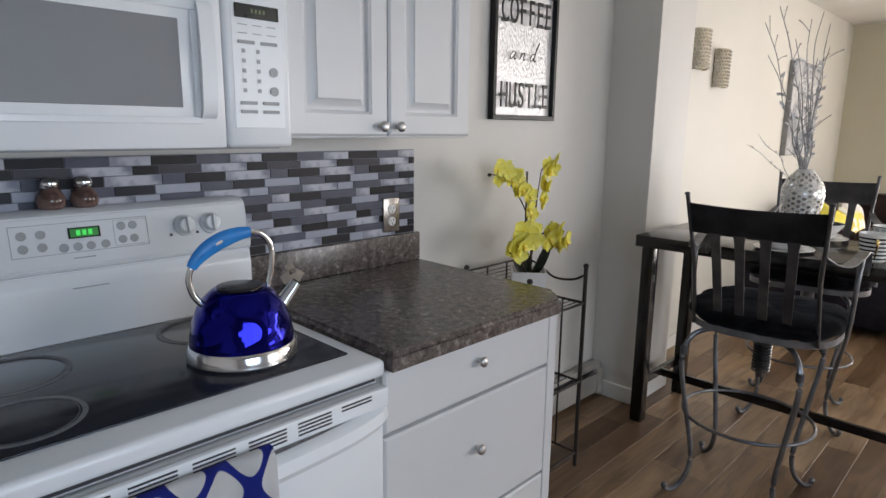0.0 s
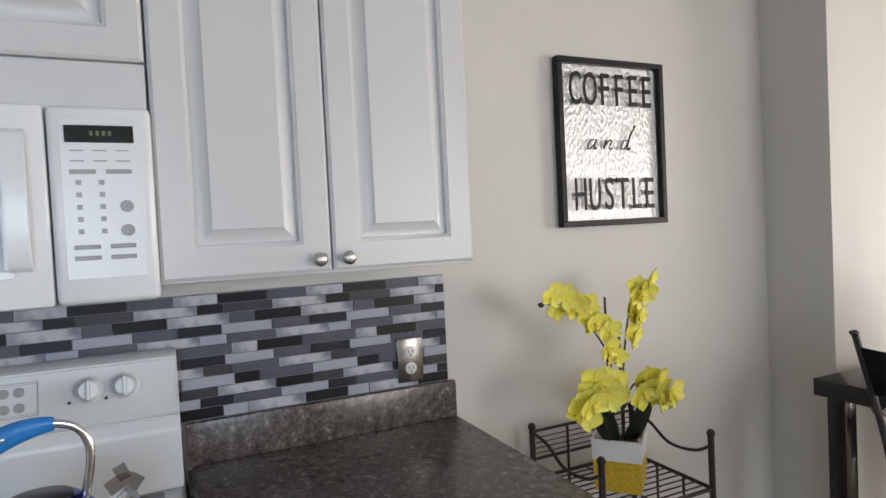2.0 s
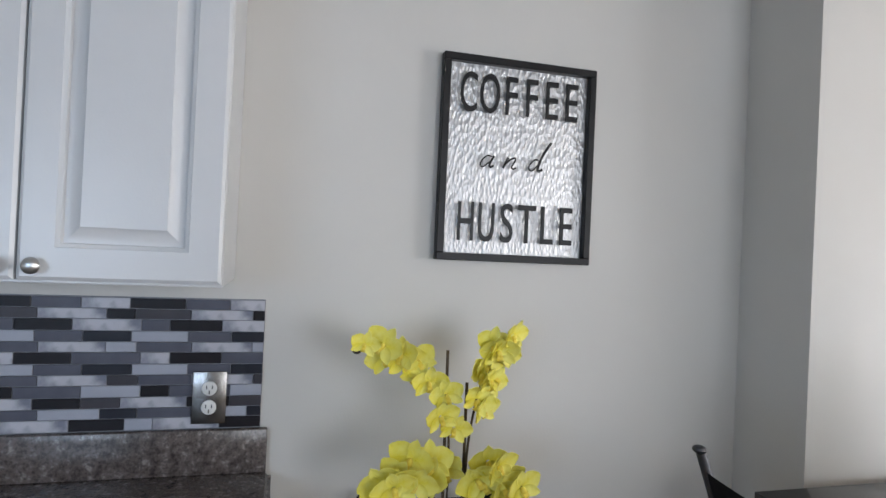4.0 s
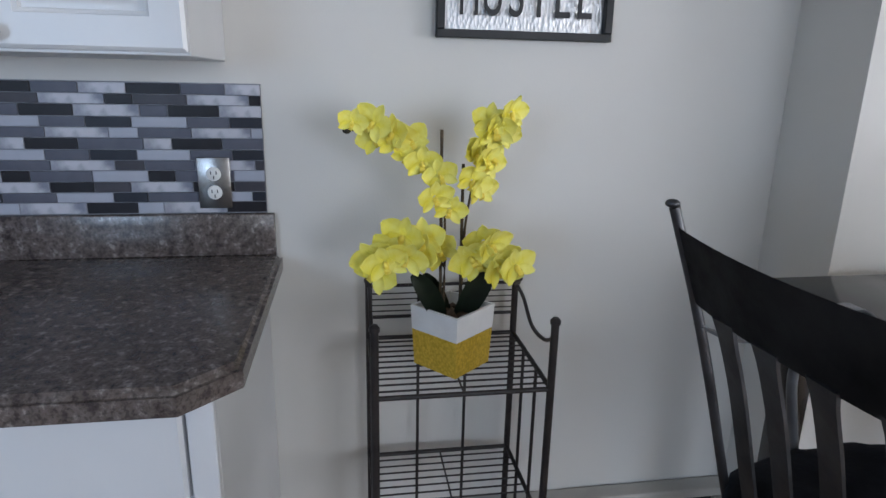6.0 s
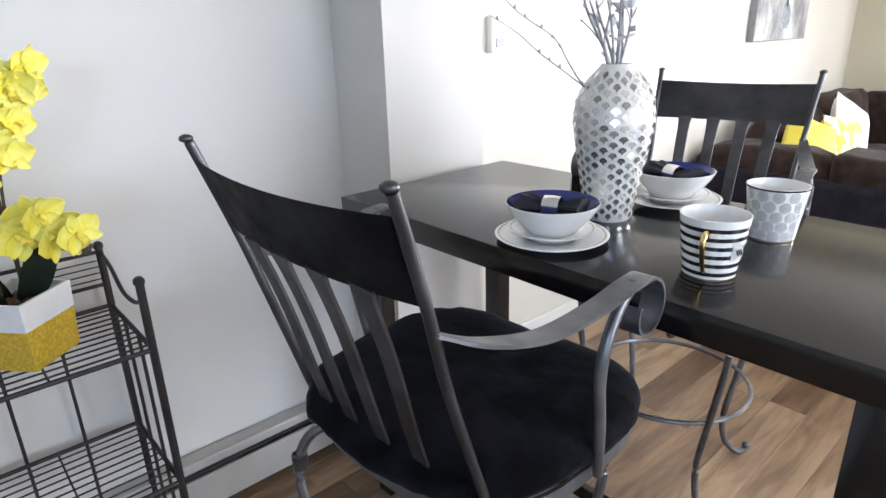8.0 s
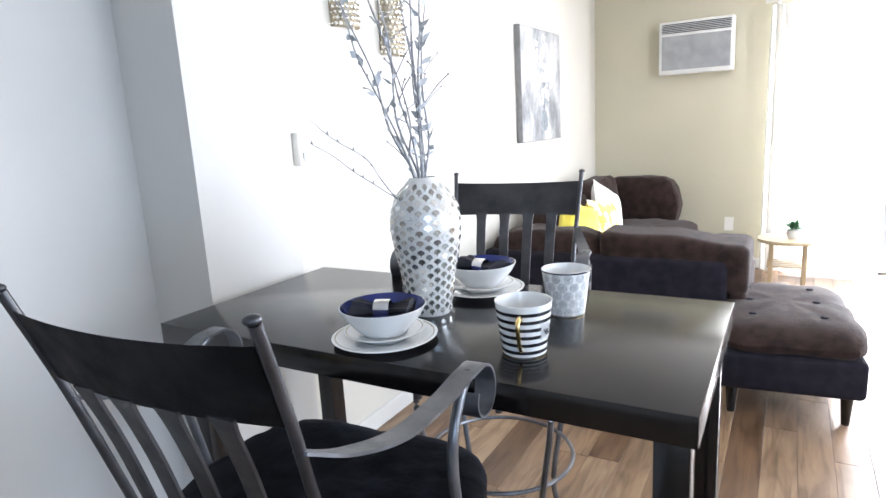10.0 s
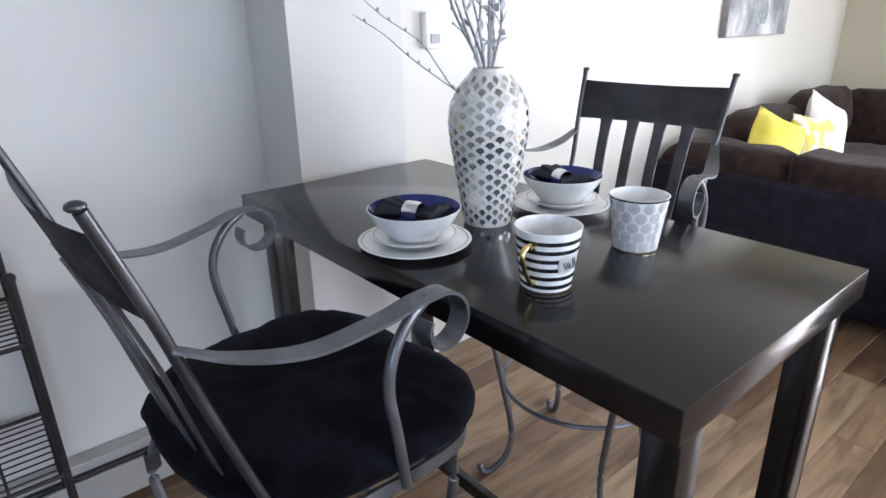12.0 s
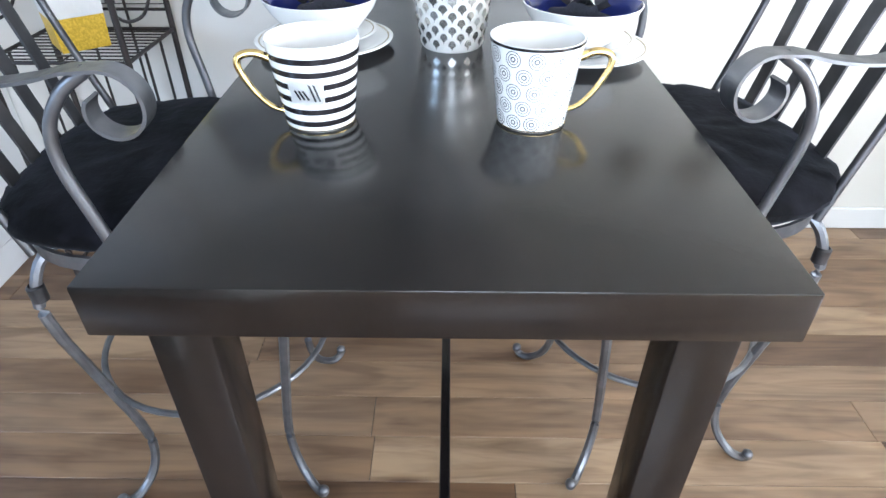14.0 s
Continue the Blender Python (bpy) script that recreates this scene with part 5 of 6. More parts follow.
def mug(x, y, turn, striped):
    label = "white mug with black stripes and gold handle" if striped else "white mug with grey ring pattern and gold handle"
    m = thing("mug", x, y, TZ, label, "mug", "mugs on the table", rz=turn)
    def rad(z):
        return 0.0405 + (0.0535 - 0.0405) * (z / 0.102) ** 1.1
    prof = [(0, 0), (0.037, 0.0), (0.0405, 0.003)] + [(rad(z), z) for z in (0.02, 0.04, 0.06, 0.08, 0.100)] + [(0.0535, 0.102), (0.0515, 0.102)] + [(rad(z) - 0.003, z) for z in (0.095, 0.06, 0.02, 0.008)] + [(0, 0.006)]
    part("cup", lathe(prof, 56), CERAMIC, m)
    # gold reflection at the foot, modelled as a thin gold ring
    part("foot_ring", lathe([(0.0404, 0.0022), (0.0407, 0.0022), (0.0410, 0.0036), (0.0405, 0.0036), (0.0404, 0.0022)], 48), GOLD, m, "gold reflection drawn as a foot line")
    if striped:
        for i in range(6):
            z0, z1 = 0.009 + i * 0.0148, 0.0155 + i * 0.0148
            part("stripe", lathe([(rad(z0), z0), (rad(z0) + 0.0006, z0), (rad(z1) + 0.0006, z1), (rad(z1), z1)], 56), BLACK_GLAZE, m, "black stripe")
        bm = bmesh.new()
        rows = []
        for i in range(9):
            a = 1.24 + (-0.42 + 0.84 * i / 8)
            rows.append([bm.verts.new(((rad(z) + 0.0012) * math.cos(a), (rad(z) + 0.0012) * math.sin(a), z)) for z in (0.036, 0.066)])
        for a, b2 in zip(rows, rows[1:]):
            bm.faces.new((a[0], b2[0], b2[1], a[1]))
        bmesh.ops.solidify(bm, geom=list(bm.faces), thickness=0.0004)
        part("label", bm, CERAMIC, m, "white label")
        bm = bmesh.new()
        for k, (da, zc, hh) in enumerate(((-0.25, 0.052, 0.010), (-0.15, 0.052, 0.010), (0.0, 0.049, 0.005), (0.1, 0.049, 0.005), (0.2, 0.049, 0.005))):
            a = 1.24 - da
            ob = Vector(((rad(zc) + 0.002) * math.cos(a), (rad(zc) + 0.002) * math.sin(a), zc))
            t = Vector((-math.sin(a), math.cos(a), 0))
            add_sweep(bm, [ob - Vector((0, 0, hh)) + t * 0.003, ob + Vector((0, 0, hh)) - t * 0.003], strip(0.002, 0.0006), up=(math.cos(a), math.sin(a), 0))
        part("lettering", bm, BLACK_GLAZE, m, "dark slanted strokes")
    else:
        part("rim_line", lathe([(0.0536, 0.0985), (0.0541, 0.0985), (0.0541, 0.1015), (0.0536, 0.1015)], 56), BLACK_GLAZE, m, "dark rim line")
        bm = bmesh.new()
        for row in range(5):
            z = 0.0125 + row * 0.0188
            for i in range(12):
                a = 2 * math.pi * (i + 0.5 * (row % 2)) / 12
                k = 18

                def on_cup(r0, j):
                    zz = z + r0 * math.sin(2 * math.pi * j / k)
                    aa = a + r0 * math.cos(2 * math.pi * j / k) / rad(z)
                    return bm.verts.new(((rad(zz) + 0.0005) * math.cos(aa), (rad(zz) + 0.0005) * math.sin(aa), zz))
                for r0, r1 in ((0.0094, 0.0084), (0.0063, 0.0054), (0.0032, 0.0018)):
                    outer, inner = [on_cup(r0, j) for j in range(k)], [on_cup(r1, j) for j in range(k)]
                    for j in range(k):
                        bm.faces.new((outer[j], outer[(j + 1) % k], inner[(j + 1) % k], inner[j]))
        tagged(part("ring_pattern", bm, GREY_GLAZE, m, "printed grey rings"), kind="stuff")
    hp = spline([(rad(0.078) - 0.001, 0, 0.079), (0.066, 0, 0.086), (0.082, 0, 0.083), (0.084, 0, 0.070), (0.072, 0, 0.044), (0.056, 0, 0.024), (rad(0.016) - 0.001, 0, 0.016)], 6)
    part("handle", add_sweep(bmesh.new(), hp, [(a * 1.0, b2 * 1.0) for a, b2 in circle(0.0038, 10)], up=(0, 1, 0), scale=lambda t: 1.35 - 0.6 * t), GOLD, m, "gold handle")
    return m


mug(1.166, 1.247, -75, True)
mug(1.164, 1.500, 84, False)

# ---- vase ----
vase = thing("floor_vase", 0.868, 1.405, TZ, "tall silver mosaic vase holding grey twigs on the table", "vase")
vase.name = "vase"
VP = [(0.0, 0.0), (0.046, 0.0), (0.050, 0.006), (0.056, 0.05), (0.066, 0.11), (0.077, 0.17), (0.081, 0.205), (0.077, 0.245), (0.063, 0.275), (0.044, 0.297), (0.033, 0.310), (0.031, 0.314), (0.028, 0.313), (0.026, 0.305), (0.024, 0.20), (0.0, 0.18)]
part("body", lathe(VP, 48), VGROUT, vase, "pearl white body")


def vrad(z):
    pr = VP[2:11]
    for (r0, z0), (r1, z1) in zip(pr, pr[1:]):
        if z <= z1:
            return r0 + (r1 - r0) * (z - z0) / (z1 - z0)
    return pr[-1][0]


bm = bmesh.new()
nrow, ncol = 27, 13
sc_rng = random.Random(21)
for row in range(nrow):
    z = 0.012 + row * 0.0108
    for i in range(ncol):
        a = 2 * math.pi * (i + 0.5 * (row % 2)) / ncol
        r0 = vrad(z)
        wd, ht = 2 * math.pi * r0 / ncol * 0.246, 0.0096
        tu, tv = sc_rng.uniform(-0.0005, 0.0005), sc_rng.uniform(-0.0005, 0.0005)
        vs2 = []
        for u, v in ((-0.98, 0.05), (-0.84, 0.5), (-0.48, 0.84), (0, 0.96), (0.48, 0.84), (0.84, 0.5), (0.98, 0.05), (0.52, -0.10), (0.16, -0.42), (0, -0.84), (-0.16, -0.42), (-0.52, -0.10)):
            zz = z + v * ht
            r2 = vrad(zz) + 0.0014 + u * tu + v * tv
            aa = a + u * wd / r0
            vs2.append(bm.verts.new((r2 * math.cos(aa), r2 * math.sin(aa), zz)))
        bm.faces.new(vs2)
tagged(part("mosaic", bm, SCALE, vase, "mirror and pearl scales"), kind="stuff")
tw_rng = random.Random(11)
twigs = [(-0.22, -0.24, 0.80), (-0.18, -0.22, 0.98), (-0.10, -0.17, 0.86), (-0.24, -0.30, 0.92), (-0.05, 0.10, 0.98), (0.02, 0.0, 0.92), (-0.10, 0.06, 0.95), (0.0, 0.12, 0.84), (-0.05, 0.16, 0.80), (-0.27, -0.31, 0.45), (-0.20, -0.34, 0.49), (-0.10, -0.05, 0.7), (-0.06, 0.08, 0.7)]
lf = bmesh.new()
for i, (dx, dy, h) in enumerate(twigs):
    s = 0.012
    pts = [(dx * s, dy * s, 0.185)]
    for k in range(1, 7):
        u = k / 6
        pts.append((dx * 0.62 * u ** 1.3 + tw_rng.uniform(-0.012, 0.012), dy * 0.62 * u ** 1.3 + tw_rng.uniform(-0.012, 0.012), 0.185 + (h - 0.22) * u))
    pts[1] = (dx * 0.03, dy * 0.03, 0.185 + (h - 0.22) / 6)
    bm = add_sweep(bmesh.new(), spline(pts, 5), circle(0.0018 if h < 0.5 else 0.0028, 6), scale=lambda t: 1.15 - 0.7 * t)
    sp = spline(pts, 5)
    for k in range(10, len(sp) - 1, 2):
        if tw_rng.random() < 0.35:
            continue
        q = sp[k]
        d = Vector((tw_rng.uniform(-1, 1), tw_rng.uniform(-1, 1), 0.7)).normalized()
        ln = 0.03 + 0.07 * tw_rng.random() if tw_rng.random() < 0.45 and h > 0.5 else 0.008
        add_sweep(bm, [q, q + d * ln * 0.6 + Vector((0, 0, 0.004)), q + d * ln], circle(0.0014, 5))
        bmesh.ops.create_icosphere(bm, subdivisions=1, radius=0.0030, matrix=Matrix.Translation(q + d * 0.004))
        if ln > 0.02:
            bmesh.ops.create_icosphere(bm, subdivisions=1, radius=0.0030, matrix=Matrix.Translation(q + d * ln))
    part("twig", bm, TWIG, vase, "grey budded twig")
    if h > 0.75:
        for k in range(7, min(24, len(sp) - 1)):
            if tw_rng.random() < 0.55:
                q = sp[k]
                d = Vector((tw_rng.uniform(-1, 1), tw_rng.uniform(-1, 1), tw_rng.uniform(0.2, 1.2))).normalized()
                w3 = d.cross(Vector((tw_rng.uniform(-1, 1), tw_rng.uniform(-1, 1), 0.3))).normalized()
                ln, wd = tw_rng.uniform(0.020, 0.038), tw_rng.uniform(0.005, 0.009)
                lf.faces.new([lf.verts.new(c5) for c5 in (q, q + d * ln * 0.4 + w3 * wd, q + d * ln, q + d * ln * 0.5 - w3 * wd)])

tagged(part("leaves", lf, TWIG_LEAF, vase, "small silvery dried leaves"), kind="stuff")

# ---- living room ----
for y, z in ((1.865, 1.935), (2.275, 1.85), (2.60, 1.765)):
    s = thing("wall_sconce", 0.0, y, z, "curved champagne metal candle sconce covered in beads", "sconce", "sconces on the wall")
    bm = bmesh.new()
    rows = []
    for i in range(13):
        a = -math.pi / 2 + math.pi * i / 12
        rows.append([bm.verts.new((0.004 + 0.062 * math.cos(a), 0.075 * math.sin(a), zz)) for zz in (-0.115, 0.115)])
    for a, b2 in zip(rows, rows[1:]):
        bm.faces.new((a[0], b2[0], b2[1], a[1]))
    bmesh.ops.solidify(bm, geom=list(bm.faces), thickness=0.002)
    part("shade", bm, SCONCE, s)
    part("back_plate", box(0.0005, 0.0035, -0.07, 0.07, -0.11, 0.11), SCONCE, s)
    bm = bmesh.new()
    sr = random.Random(int(y * 100))
    for row in range(11):
        for i in range(11):
            a = -math.pi / 2 + math.pi * (i + 0.5 * (row % 2) + 0.25) / 11.5
            zz = -0.103 + row * 0.0205
            bmesh.ops.create_icosphere(bm, subdivisions=1, radius=sr.uniform(0.0055, 0.0095), matrix=Matrix.Translation((0.006 + 0.0625 * math.cos(a), 0.0755 * math.sin(a), zz)))
    tagged(part("bead_cover", bm, SCONCE_P, s, "shiny round beads"), kind="stuff")

thermo = thing("thermostat", 0.0, 1.96, 1.28, "small white plastic wall thermostat", "thermostat")
part("body", box(0.0005, 0.032, -0.038, 0.038, -0.06, 0.06, 0.005, 2), OUTLET_W, thermo)
part("dial", box(0.0325, 0.036, -0.02, 0.02, -0.042, -0.012, 0.001), APPL_G, thermo)

pic = thing("canvas_picture", 0.0, 4.42, 1.565, "grey floral canvas print on the wall", "picture")
part("canvas", box(0.001, 0.040, -0.385, 0.385, -0.375, 0.375, 0.002), CANVAS_EDGE, pic, "grey wrapped canvas")
part("print", box(0.0405, 0.0415, -0.38, 0.38, -0.37, 0.37), PRINT, pic, "pale grey floral print")

PAINT_W = mottled("thick_white_paint", (0.62, 0.62, 0.61), (0.76, 0.76, 0.75), 60, 0.6, bump=0.5)
PAINT_G = mottled("blue_grey_paint", (0.16, 0.19, 0.21), (0.34, 0.37, 0.39), 30, 0.6, bump=0.5)
pr = random.Random(8)
blooms, stems = bmesh.new(), bmesh.new()
for i in range(70):
    a, rr5 = pr.random() * 6.28, 0.20 * math.sqrt(pr.random())
    cy, cz, th0, la, lb = 0.02 + rr5 * math.cos(a), 0.10 + 1.15 * rr5 * math.sin(a), pr.random() * 3.1, pr.uniform(0.018, 0.036), pr.uniform(0.010, 0.020)
    blooms.faces.new([blooms.verts.new((0.0418 + 0.00002 * i, cy + la * math.cos(t) * math.cos(th0) - lb * math.sin(t) * math.sin(th0), cz + la * math.cos(t) * math.sin(th0) + lb * math.sin(t) * math.cos(th0))) for t in (k * math.pi / 4 for k in range(8))])
for i in range(26):
    y1, z1 = pr.uniform(-0.15, 0.18), pr.uniform(-0.05, 0.26)
    add_sweep(stems, spline([(0.0417, 0.03, -0.20), (0.0417, 0.03 + (y1 - 0.03) * 0.4, -0.06), (0.0417, y1, z1)], 4), strip(0.005, 0.0003), up=(1, 0, 0))
stems.faces.new([stems.verts.new((0.04175, 0.03 + y1, z1)) for y1, z1 in ((-0.045, -0.17), (-0.075, -0.24), (-0.06, -0.31), (0.06, -0.31), (0.075, -0.24), (0.045, -0.17))])
part("painted_vase", stems, PAINT_G, pic, "blue grey vase and stems")
tagged(part("painted_flower", blooms, PAINT_W, pic, "white and grey blooms"), kind="stuff")

ac = thing("air_conditioner", 0.86, 5.9, 1.85, "white wall air conditioner with grey grille", "air conditioner")
part("housing", box(-0.285, 0.285, -0.12, -0.001, -0.21, 0.21, 0.008, 2), TRIM, ac)
part("front_cover", box(-0.262, 0.262, -0.128, -0.121, -0.175, 0.095, 0.003), APPL_G, ac, "grey front cover")
gr = bmesh.new()
for i in range(6):
    add_box(gr, -0.262, 0.262, -0.127, -0.121, 0.118 + i * 0.013, 0.124 + i * 0.013)
part("grille", gr, SLOT, ac, "dark louvre")

o3 = thing("wall_outlet", 1.15, 5.9, 0.37, "white wall outlet plate", "outlet")
part("plate", box(-0.036, 0.036, -0.006, -0.0005, -0.058, 0.058, 0.002), OUTLET_W, o3)

# sheer curtain, widened so its glow stands in for the door's glare
cur = bmesh.new()
NX = 150
rows = []
for i in range(NX + 1):
    x = 1.40 + 0.80 * i / NX
    yy = 5.70 + 0.022 * math.sin(i * 0.55) + 0.008 * math.sin(i * 1.31)
    rows.append([cur.verts.new((x, yy, z)) for z in (0.03, 2.085)])
for a, b2 in zip(rows, rows[1:]):
    cur.faces.new((a[0], b2[0], b2[1], a[1]))
bmesh.ops.solidify(cur, geom=list(cur.faces), thickness=0.001)
curtain = thing("curtain", 0, 0, 0, "white sheer curtain on a rod, widened to stand in for the door's glare", "curtain")
part("panel", cur, CURTAIN, curtain)
part("rod", tube([(1.36, 5.70, 2.11), (4.1, 5.70, 2.11)], 0.012, 10, 0), TRIM, curtain, "white curtain rod")
for x in (1.45, 2.7, 4.0):
    part("bracket", box(x - 0.01, x + 0.01, 5.705, 5.799, 2.10, 2.12), TRIM, curtain)


def soft_block(x0, x1, y0, y1, z0, z1, sq=7, seed=0):
    bm = cushion(x1 - x0, y1 - y0, z1 - z0, sq, 44, 10, 0.012, seed)
    bmesh.ops.translate(bm, verts=list(bm.verts), vec=((x0 + x1) / 2, (y0 + y1) / 2, z0))
    return bm


sofa = thing("sectional_sofa", 0, 0, 0, "dark brown chenille corner sofa with loose back cushions", "sofa")
part("base", box(0.02, 1.34, 3.44, 4.22, 0.06, 0.36, 0.03, 3), SOFA_B, sofa)
part("base", box(0.10, 0.95, 4.22, 5.68, 0.06, 0.36, 0.03, 3), SOFA_B, sofa)
part("back_frame", box(0.02, 1.34, 3.40, 3.56, 0.06, 0.60, 0.03, 3), SOFA_B, sofa, "dark fabric sofa back")
part("back_frame", box(0.08, 0.24, 3.57, 5.70, 0.10, 0.62, 0.03, 3), SOFA_B, sofa)
part("arm", box(1.19, 1.42, 3.745, 4.26, 0.30, 0.60, 0.05, 4), SOFA, sofa, "rounded chenille arm")
part("arm", soft_block(0.12, 0.80, 5.47, 5.76, 0.30, 0.815, 8, 14), SOFA, sofa)
part("arm", box(1.345, 1.43, 3.425, 4.26, 0.08, 0.46, 0.03, 3), SOFA, sofa, "rounded chenille arm")
part("back_cushion", soft_block(0.04, 0.72, 3.45, 3.74, 0.44, 0.715, 7, 3), SOFA, sofa)
ec = box(0.70, 1.435, 3.43, 3.74, 0.42, 0.735, 0.05, 4)
bmesh.ops.subdivide_edges(ec, edges=[e for e in ec.edges if e.calc_length() > 0.2], cuts=8, use_grid_fill=True)
for v in ec.verts:
    u = max(0.0, min(1.0, (v.co.x - 0.70) / 0.735))
    v.co.z -= max(0.0, (v.co.z - 0.45) / 0.285) * (0.050 * u + 0.010 * math.sin(9 * u))
part("back_cushion", ec, SOFA, sofa, "sloping chenille back cushion")
part("back_cushion", soft_block(0.12, 0.36, 3.78, 4.62, 0.44, 0.82, 4, 5), SOFA, sofa)
part("back_cushion", soft_block(0.12, 0.36, 4.64, 5.46, 0.44, 0.86, 4, 6), SOFA, sofa)
part("seat_cushion", soft_block(0.26, 1.22, 3.62, 4.24, 0.345, 0.50, 8, 7), SOFA, sofa)
part("seat_cushion", soft_block(0.26, 0.98, 4.25, 5.46, 0.345, 0.50, 8, 8), SOFA, sofa)
for x, y in ((0.14, 3.48), (1.28, 3.48), (1.28, 4.16), (0.14, 5.6), (0.88, 5.6)):
    part("leg", box(x - 0.025, x + 0.025, y - 0.025, y + 0.025, 0, 0.07, 0.004), ESPRESSO, sofa)

ott = thing("chaise_ottoman", 1.35, 3.00, 0, "dark brown tufted chenille ottoman beside the sofa", "ottoman", rz=6)
part("base", box(0.0, 0.56, 0.0, 0.86, 0.13, 0.30, 0.025, 3), SOFA_B, ott)
tp = soft_block(-0.01, 0.57, -0.01, 0.87, 0.26, 0.43, 9, 9)
for v in tp.verts:
    for bx in (0.14, 0.42):
        for by in (0.2, 0.43, 0.66):
            d = math.hypot(v.co.x - bx, v.co.y - by)
            if v.co.z > 0.38:
                v.co.z -= 0.018 * math.exp(-(d / 0.04) ** 2)
part("seat", tp, SOFA, ott)
for bx in (0.14, 0.42):
    for by in (0.2, 0.43, 0.66):
        part("button", lathe([(0, 0), (0.016, 0), (0.014, 0.006), (0, 0.008)], 12, bx, by, 0.421), SOFA_B, ott, "dark tufting button")
for x, y in ((0.06, 0.06), (0.50, 0.06), (0.06, 0.80), (0.50, 0.80)):
    part("leg", lathe([(0, 0), (0.016, 0), (0.026, 0.13), (0, 0.13)], 14, x, y), ESPRESSO, ott)


def pillow(x, y, z, rx, rz, mt, label, s=0.42, ry=0):
    bm = bmesh.new()
    k = 12
    grid = [[[None] * (k + 1) for _ in range(k + 1)] for _ in range(2)]
    for sd in range(2):
        for i in range(k + 1):
            for j in range(k + 1):
                u, v = i / k * 2 - 1, j / k * 2 - 1
                th = 0.065 * ((1 - u ** 4) * (1 - v ** 4)) ** 0.6
                pinch = 1 - 0.07 * (1 - abs(u)) * abs(v) - 0.07 * (1 - abs(v)) * abs(u)
                grid[sd][i][j] = bm.verts.new((u * s / 2 * pinch, th * (1 if sd else -1), v * s / 2 * pinch))
        for i in range(k):
            for j in range(k):
                g = grid[sd]
                bm.faces.new((g[i][j], g[i + 1][j], g[i + 1][j + 1], g[i][j + 1]))
    bmesh.ops.remove_doubles(bm, verts=list(bm.verts), dist=0.0005)
    ob = tagged(part("throw_pillow", bm, mt), label, "pillow", "pillows on the sofa")
    ob.matrix_basis = pose(x, y, z, rx, ry, rz)
    return ob


PATT = mottled("yellow_white_pattern", (0.76, 0.62, 0.12), (0.80, 0.78, 0.72), 14, 0.9, bump=0.5, bump_scale=240, lo=0.48, hi=0.52)
pillow(0.47, 3.84, 0.665, -14, 62, YELLOW_CLOTH, "plain yellow throw pillow leaning on the sofa", 0.33, 24)
pillow(0.54, 4.16, 0.635, -16, 74, PATT, "yellow and white patterned throw pillow on the sofa", 0.33, 10)
pillow(0.46, 4.56, 0.64, -14, 80, WHITE_CLOTH, "cream white throw pillow on the sofa", 0.42, 22)

st = thing("side_table", 1.60, 5.20, 0, "pale wood side table with slatted shelf", "table")
part("tabletop", lathe([(0, 0.375), (0.20, 0.375), (0.205, 0.385), (0.20, 0.40), (0, 0.40)], 36), TABLE_LIGHT, st)
for q in range(4):
    a = math.pi / 4 + q * math.pi / 2
    part("leg", box(0.15 * math.cos(a) - 0.014, 0.15 * math.cos(a) + 0.014, 0.15 * math.sin(a) - 0.014, 0.15 * math.sin(a) + 0.014, 0, 0.374, 0.003), TABLE_LIGHT, st)
for i in range(5):
    part("slat", box(-0.13, 0.13, -0.12 + i * 0.055, -0.085 + i * 0.055, 0.20, 0.212, 0.002), TABLE_LIGHT, st)
pl = thing("potted_plant", 1.63, 5.18, 0.4005, "small green plant in a patterned white pot", "plant")
part("pot", lathe([(0, 0), (0.035, 0), (0.05, 0.03), (0.046, 0.06), (0.042, 0.062), (0.040, 0.05), (0, 0.05)], 24), POT_W, pl)
fb = bmesh.new()
fr2 = random.Random(3)
for i in range(110):
    a, el = fr2.random() * 6.28, fr2.uniform(0.15, 1.4)
    ln = fr2.uniform(0.04, 0.09)
    d = Vector((math.cos(a) * math.cos(el), math.sin(a) * math.cos(el), math.sin(el)))
    b0, sdv = Vector((0, 0, 0.05)) + d * ln * 0.5, d.cross(Vector((0, 0, 1))).normalized()
    tip = b0 + d * ln * 0.6
    fb.faces.new([fb.verts.new(q) for q in (b0, b0 + d * ln * 0.3 + sdv * 0.010, tip, b0 + d * ln * 0.3 - sdv * 0.010)])
tagged(part("foliage", fb, GREEN, pl, "small green leaves"), kind="stuff")

# ---- tiles of the splashback ----
splash = structure("splashback", box(0.0005, 0.006, -2.10, -0.001, 1.0135, 1.3045), GROUT)
L_, M_, G_, C_, N_, K_ = T_LIGHT, T_MARB, T_GREY, T_CHAR, T_NAVY, T_BLACK
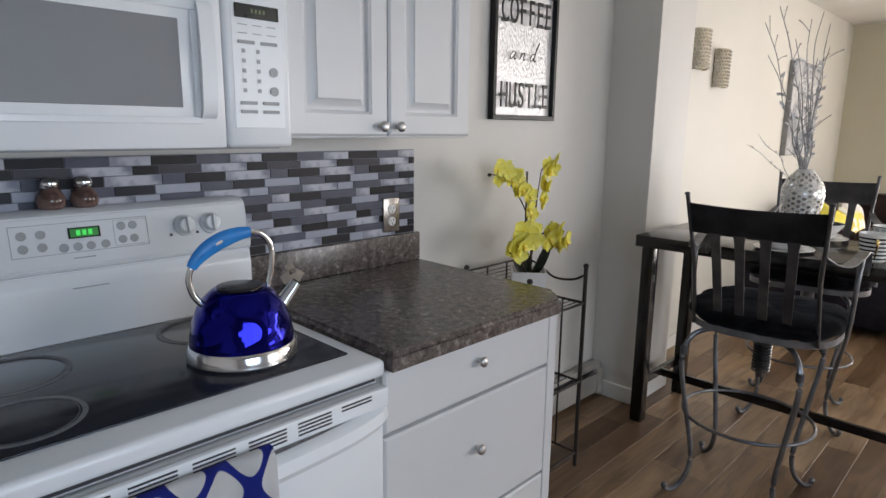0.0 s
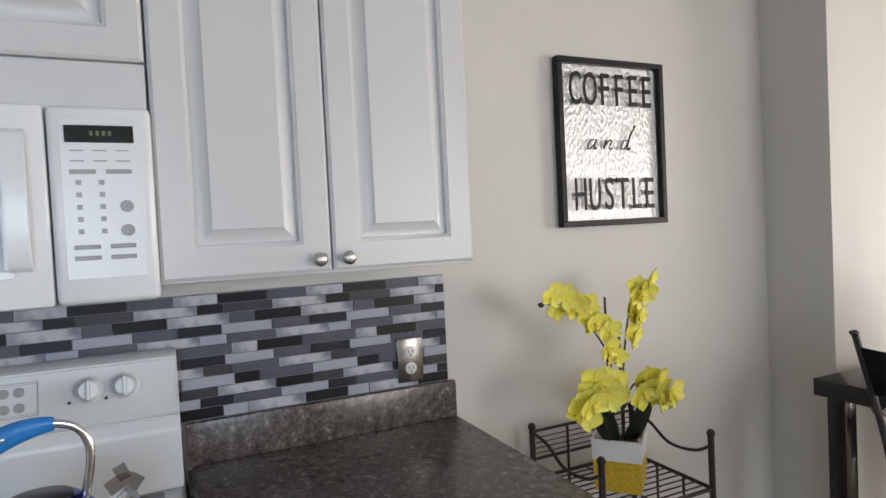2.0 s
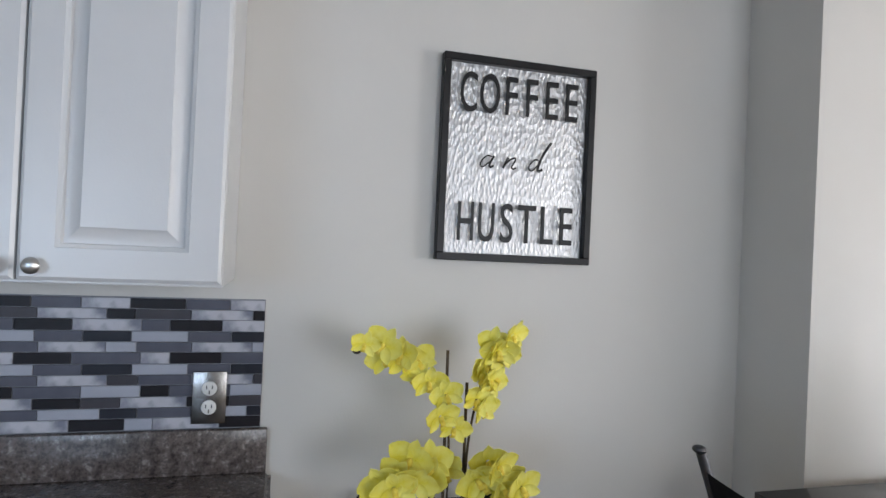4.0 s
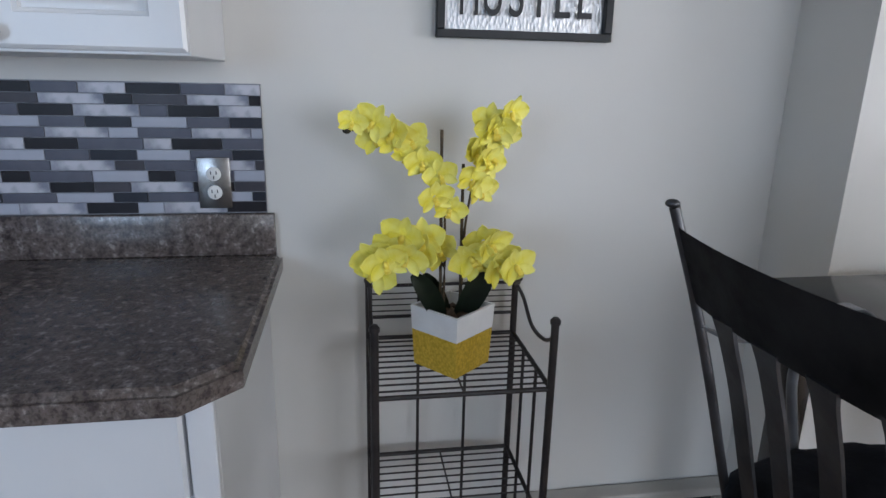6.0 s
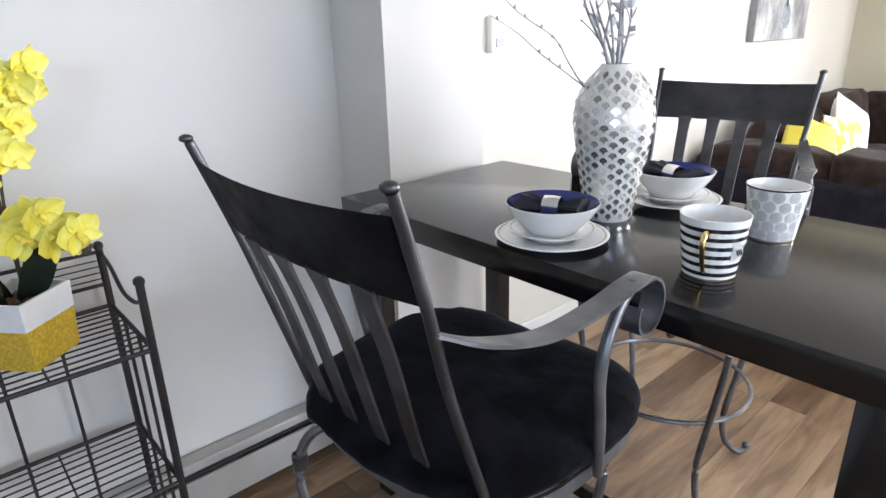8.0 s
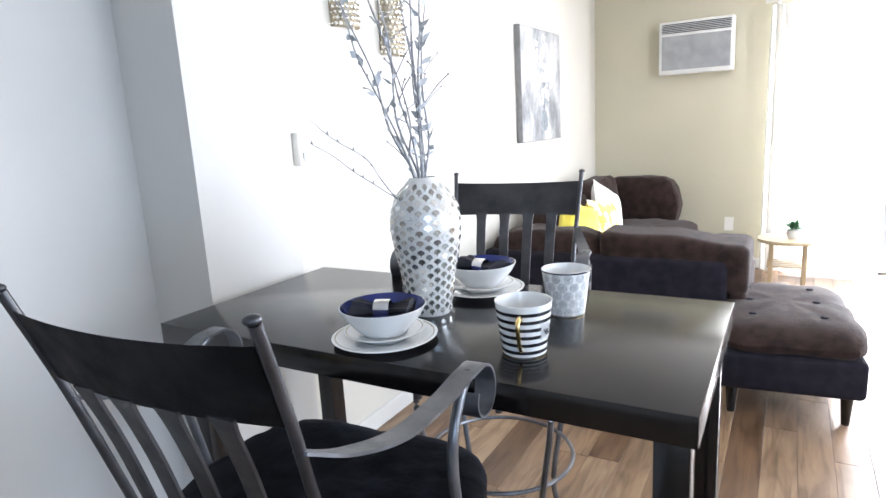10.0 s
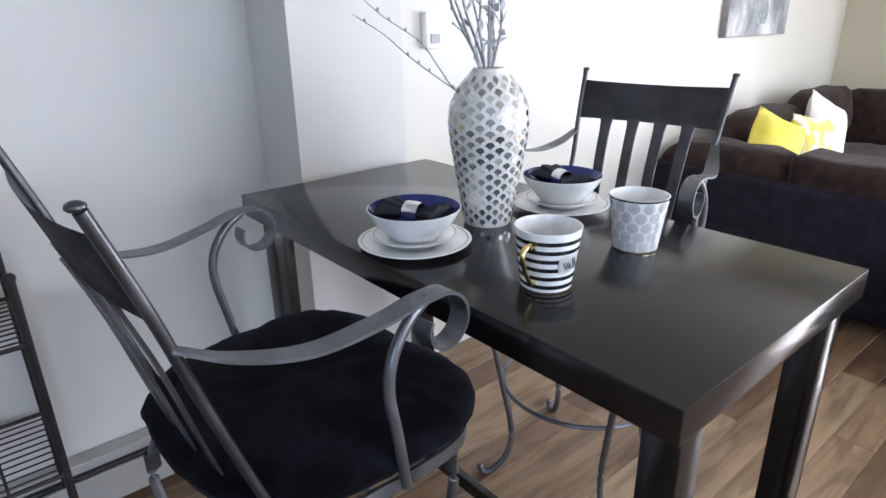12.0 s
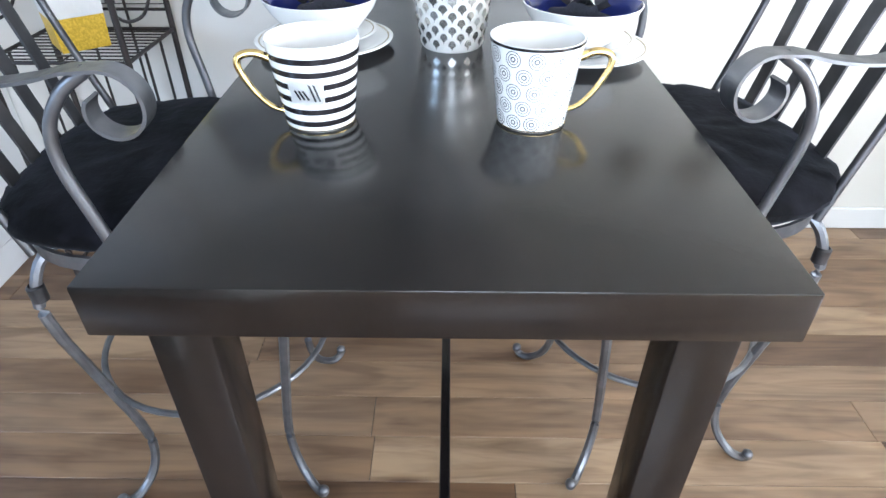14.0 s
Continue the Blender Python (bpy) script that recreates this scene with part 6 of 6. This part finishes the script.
# each row: offset of the repeat's start from the right end, then lengths and kinds over 0.30 m
ROWS_T = [
    (-0.2818, [(0.112, K_), (0.093, G_), (0.095, M_)]), (-0.2700, [(0.112, C_), (0.131, M_), (0.057, K_)]),
    (-0.2000, [(0.108, K_), (0.134, M_), (0.058, G_)]), (-0.2770, [(0.115, L_), (0.091, G_), (0.094, N_)]),
    (-0.2660, [(0.112, G_), (0.128, M_), (0.060, L_)]), (-0.1980, [(0.107, K_), (0.134, G_), (0.059, M_)]),
    (-0.2730, [(0.112, L_), (0.091, G_), (0.097, N_)]), (-0.2600, [(0.108, G_), (0.131, M_), (0.061, C_)]),
    (-0.2540, [(0.057, K_), (0.127, G_), (0.116, L_)]), (-0.1600, [(0.090, K_), (0.077, C_), (0.133, M_)]),
    (-0.2590, [(0.110, G_), (0.117, L_), (0.073, N_)]), (-0.0900, [(0.107, K_), (0.056, L_), (0.137, M_)]),
]
HR = [0.0235, 0.0225, 0.0255] * 4
tile_cache = {}


def tile_mesh(ln, h, mt):
    key = (round(ln, 3), round(h, 4), mt.name)
    if key not in tile_cache:
        bm = box(0, 0.0032, 0, ln, 0, h, 0.0009)
        me = bpy.data.meshes.new("tile")
        bm.to_mesh(me)
        bm.free()
        me.materials.append(mt)
        tile_cache[key] = me
    return tile_cache[key]


z = 1.3035
for (off, seq), hr in zip(ROWS_T, HR):
    z -= hr + 0.0001
    for rep in range(-6, 2):
        y = off + rep * 0.30
        for ln, mt in seq:
            a, b2 = y + 0.0008, y + ln - 0.0008
            y += ln
            a, b2 = max(a, -1.80), min(b2, -0.002)
            if b2 - a < 0.006:
                continue
            t = new("tile", tile_mesh(b2 - a, hr - 0.0016, mt))
            t.parent = splash
            t.location = (0.0061, a, z)

# ---- floor boards ----
floor_ob = bpy.data.objects["floor"]
BWID, BLEN = 0.122, 1.21
brng = random.Random(21)
plank_cache = {}
rest_v, rest_f = [], []
row = 0
x = -0.043
while x < 4.5:
    y = -3.0 - brng.random() * BLEN
    while y < 5.9:
        y0, y1 = max(y + 0.0008, -3.0), min(y + BLEN - 0.0008, 5.9)
        x0, x1 = max(x + 0.0006, 0.0), min(x + BWID - 0.0006, 4.5)
        if y1 - y0 > 0.02:
            if x1 < 2.45 and y1 > 0.0 and y0 < 4.4:
                key = (round(y1 - y0, 3), round(x1 - x0, 4))
                if key not in plank_cache:
                    bm = box(0, x1 - x0, 0, y1 - y0, -0.0038, 0, 0.0008)
                    me = bpy.data.meshes.new("plank")
                    bm.to_mesh(me)
                    bm.free()
                    me.materials.append(PLANK)
                    plank_cache[key] = me
                p = new("plank", plank_cache[key])
                p.parent = floor_ob
                p.location = (x0, y0, 0)
            else:
                i0 = len(rest_v)
                rest_v += [(x0, y0, -0.0038), (x1, y0, -0.0038), (x1, y1, -0.0038), (x0, y1, -0.0038), (x0 + 0.0008, y0 + 0.0008, 0), (x1 - 0.0008, y0 + 0.0008, 0), (x1 - 0.0008, y1 - 0.0008, 0), (x0 + 0.0008, y1 - 0.0008, 0)]
                rest_f += [(i0 + 4, i0 + 5, i0 + 6, i0 + 7), (i0, i0 + 1, i0 + 5, i0 + 4), (i0 + 1, i0 + 2, i0 + 6, i0 + 5), (i0 + 2, i0 + 3, i0 + 7, i0 + 6), (i0 + 3, i0, i0 + 4, i0 + 7)]
        y += BLEN
    x += BWID
    row += 1
me = bpy.data.meshes.new("planks")
me.from_pydata(rest_v, [], rest_f)
me.materials.append(PLANK_REST)
rest = new("planks", me)
rest.parent = floor_ob
tagged(rest, "wood laminate boards", kind="stuff")
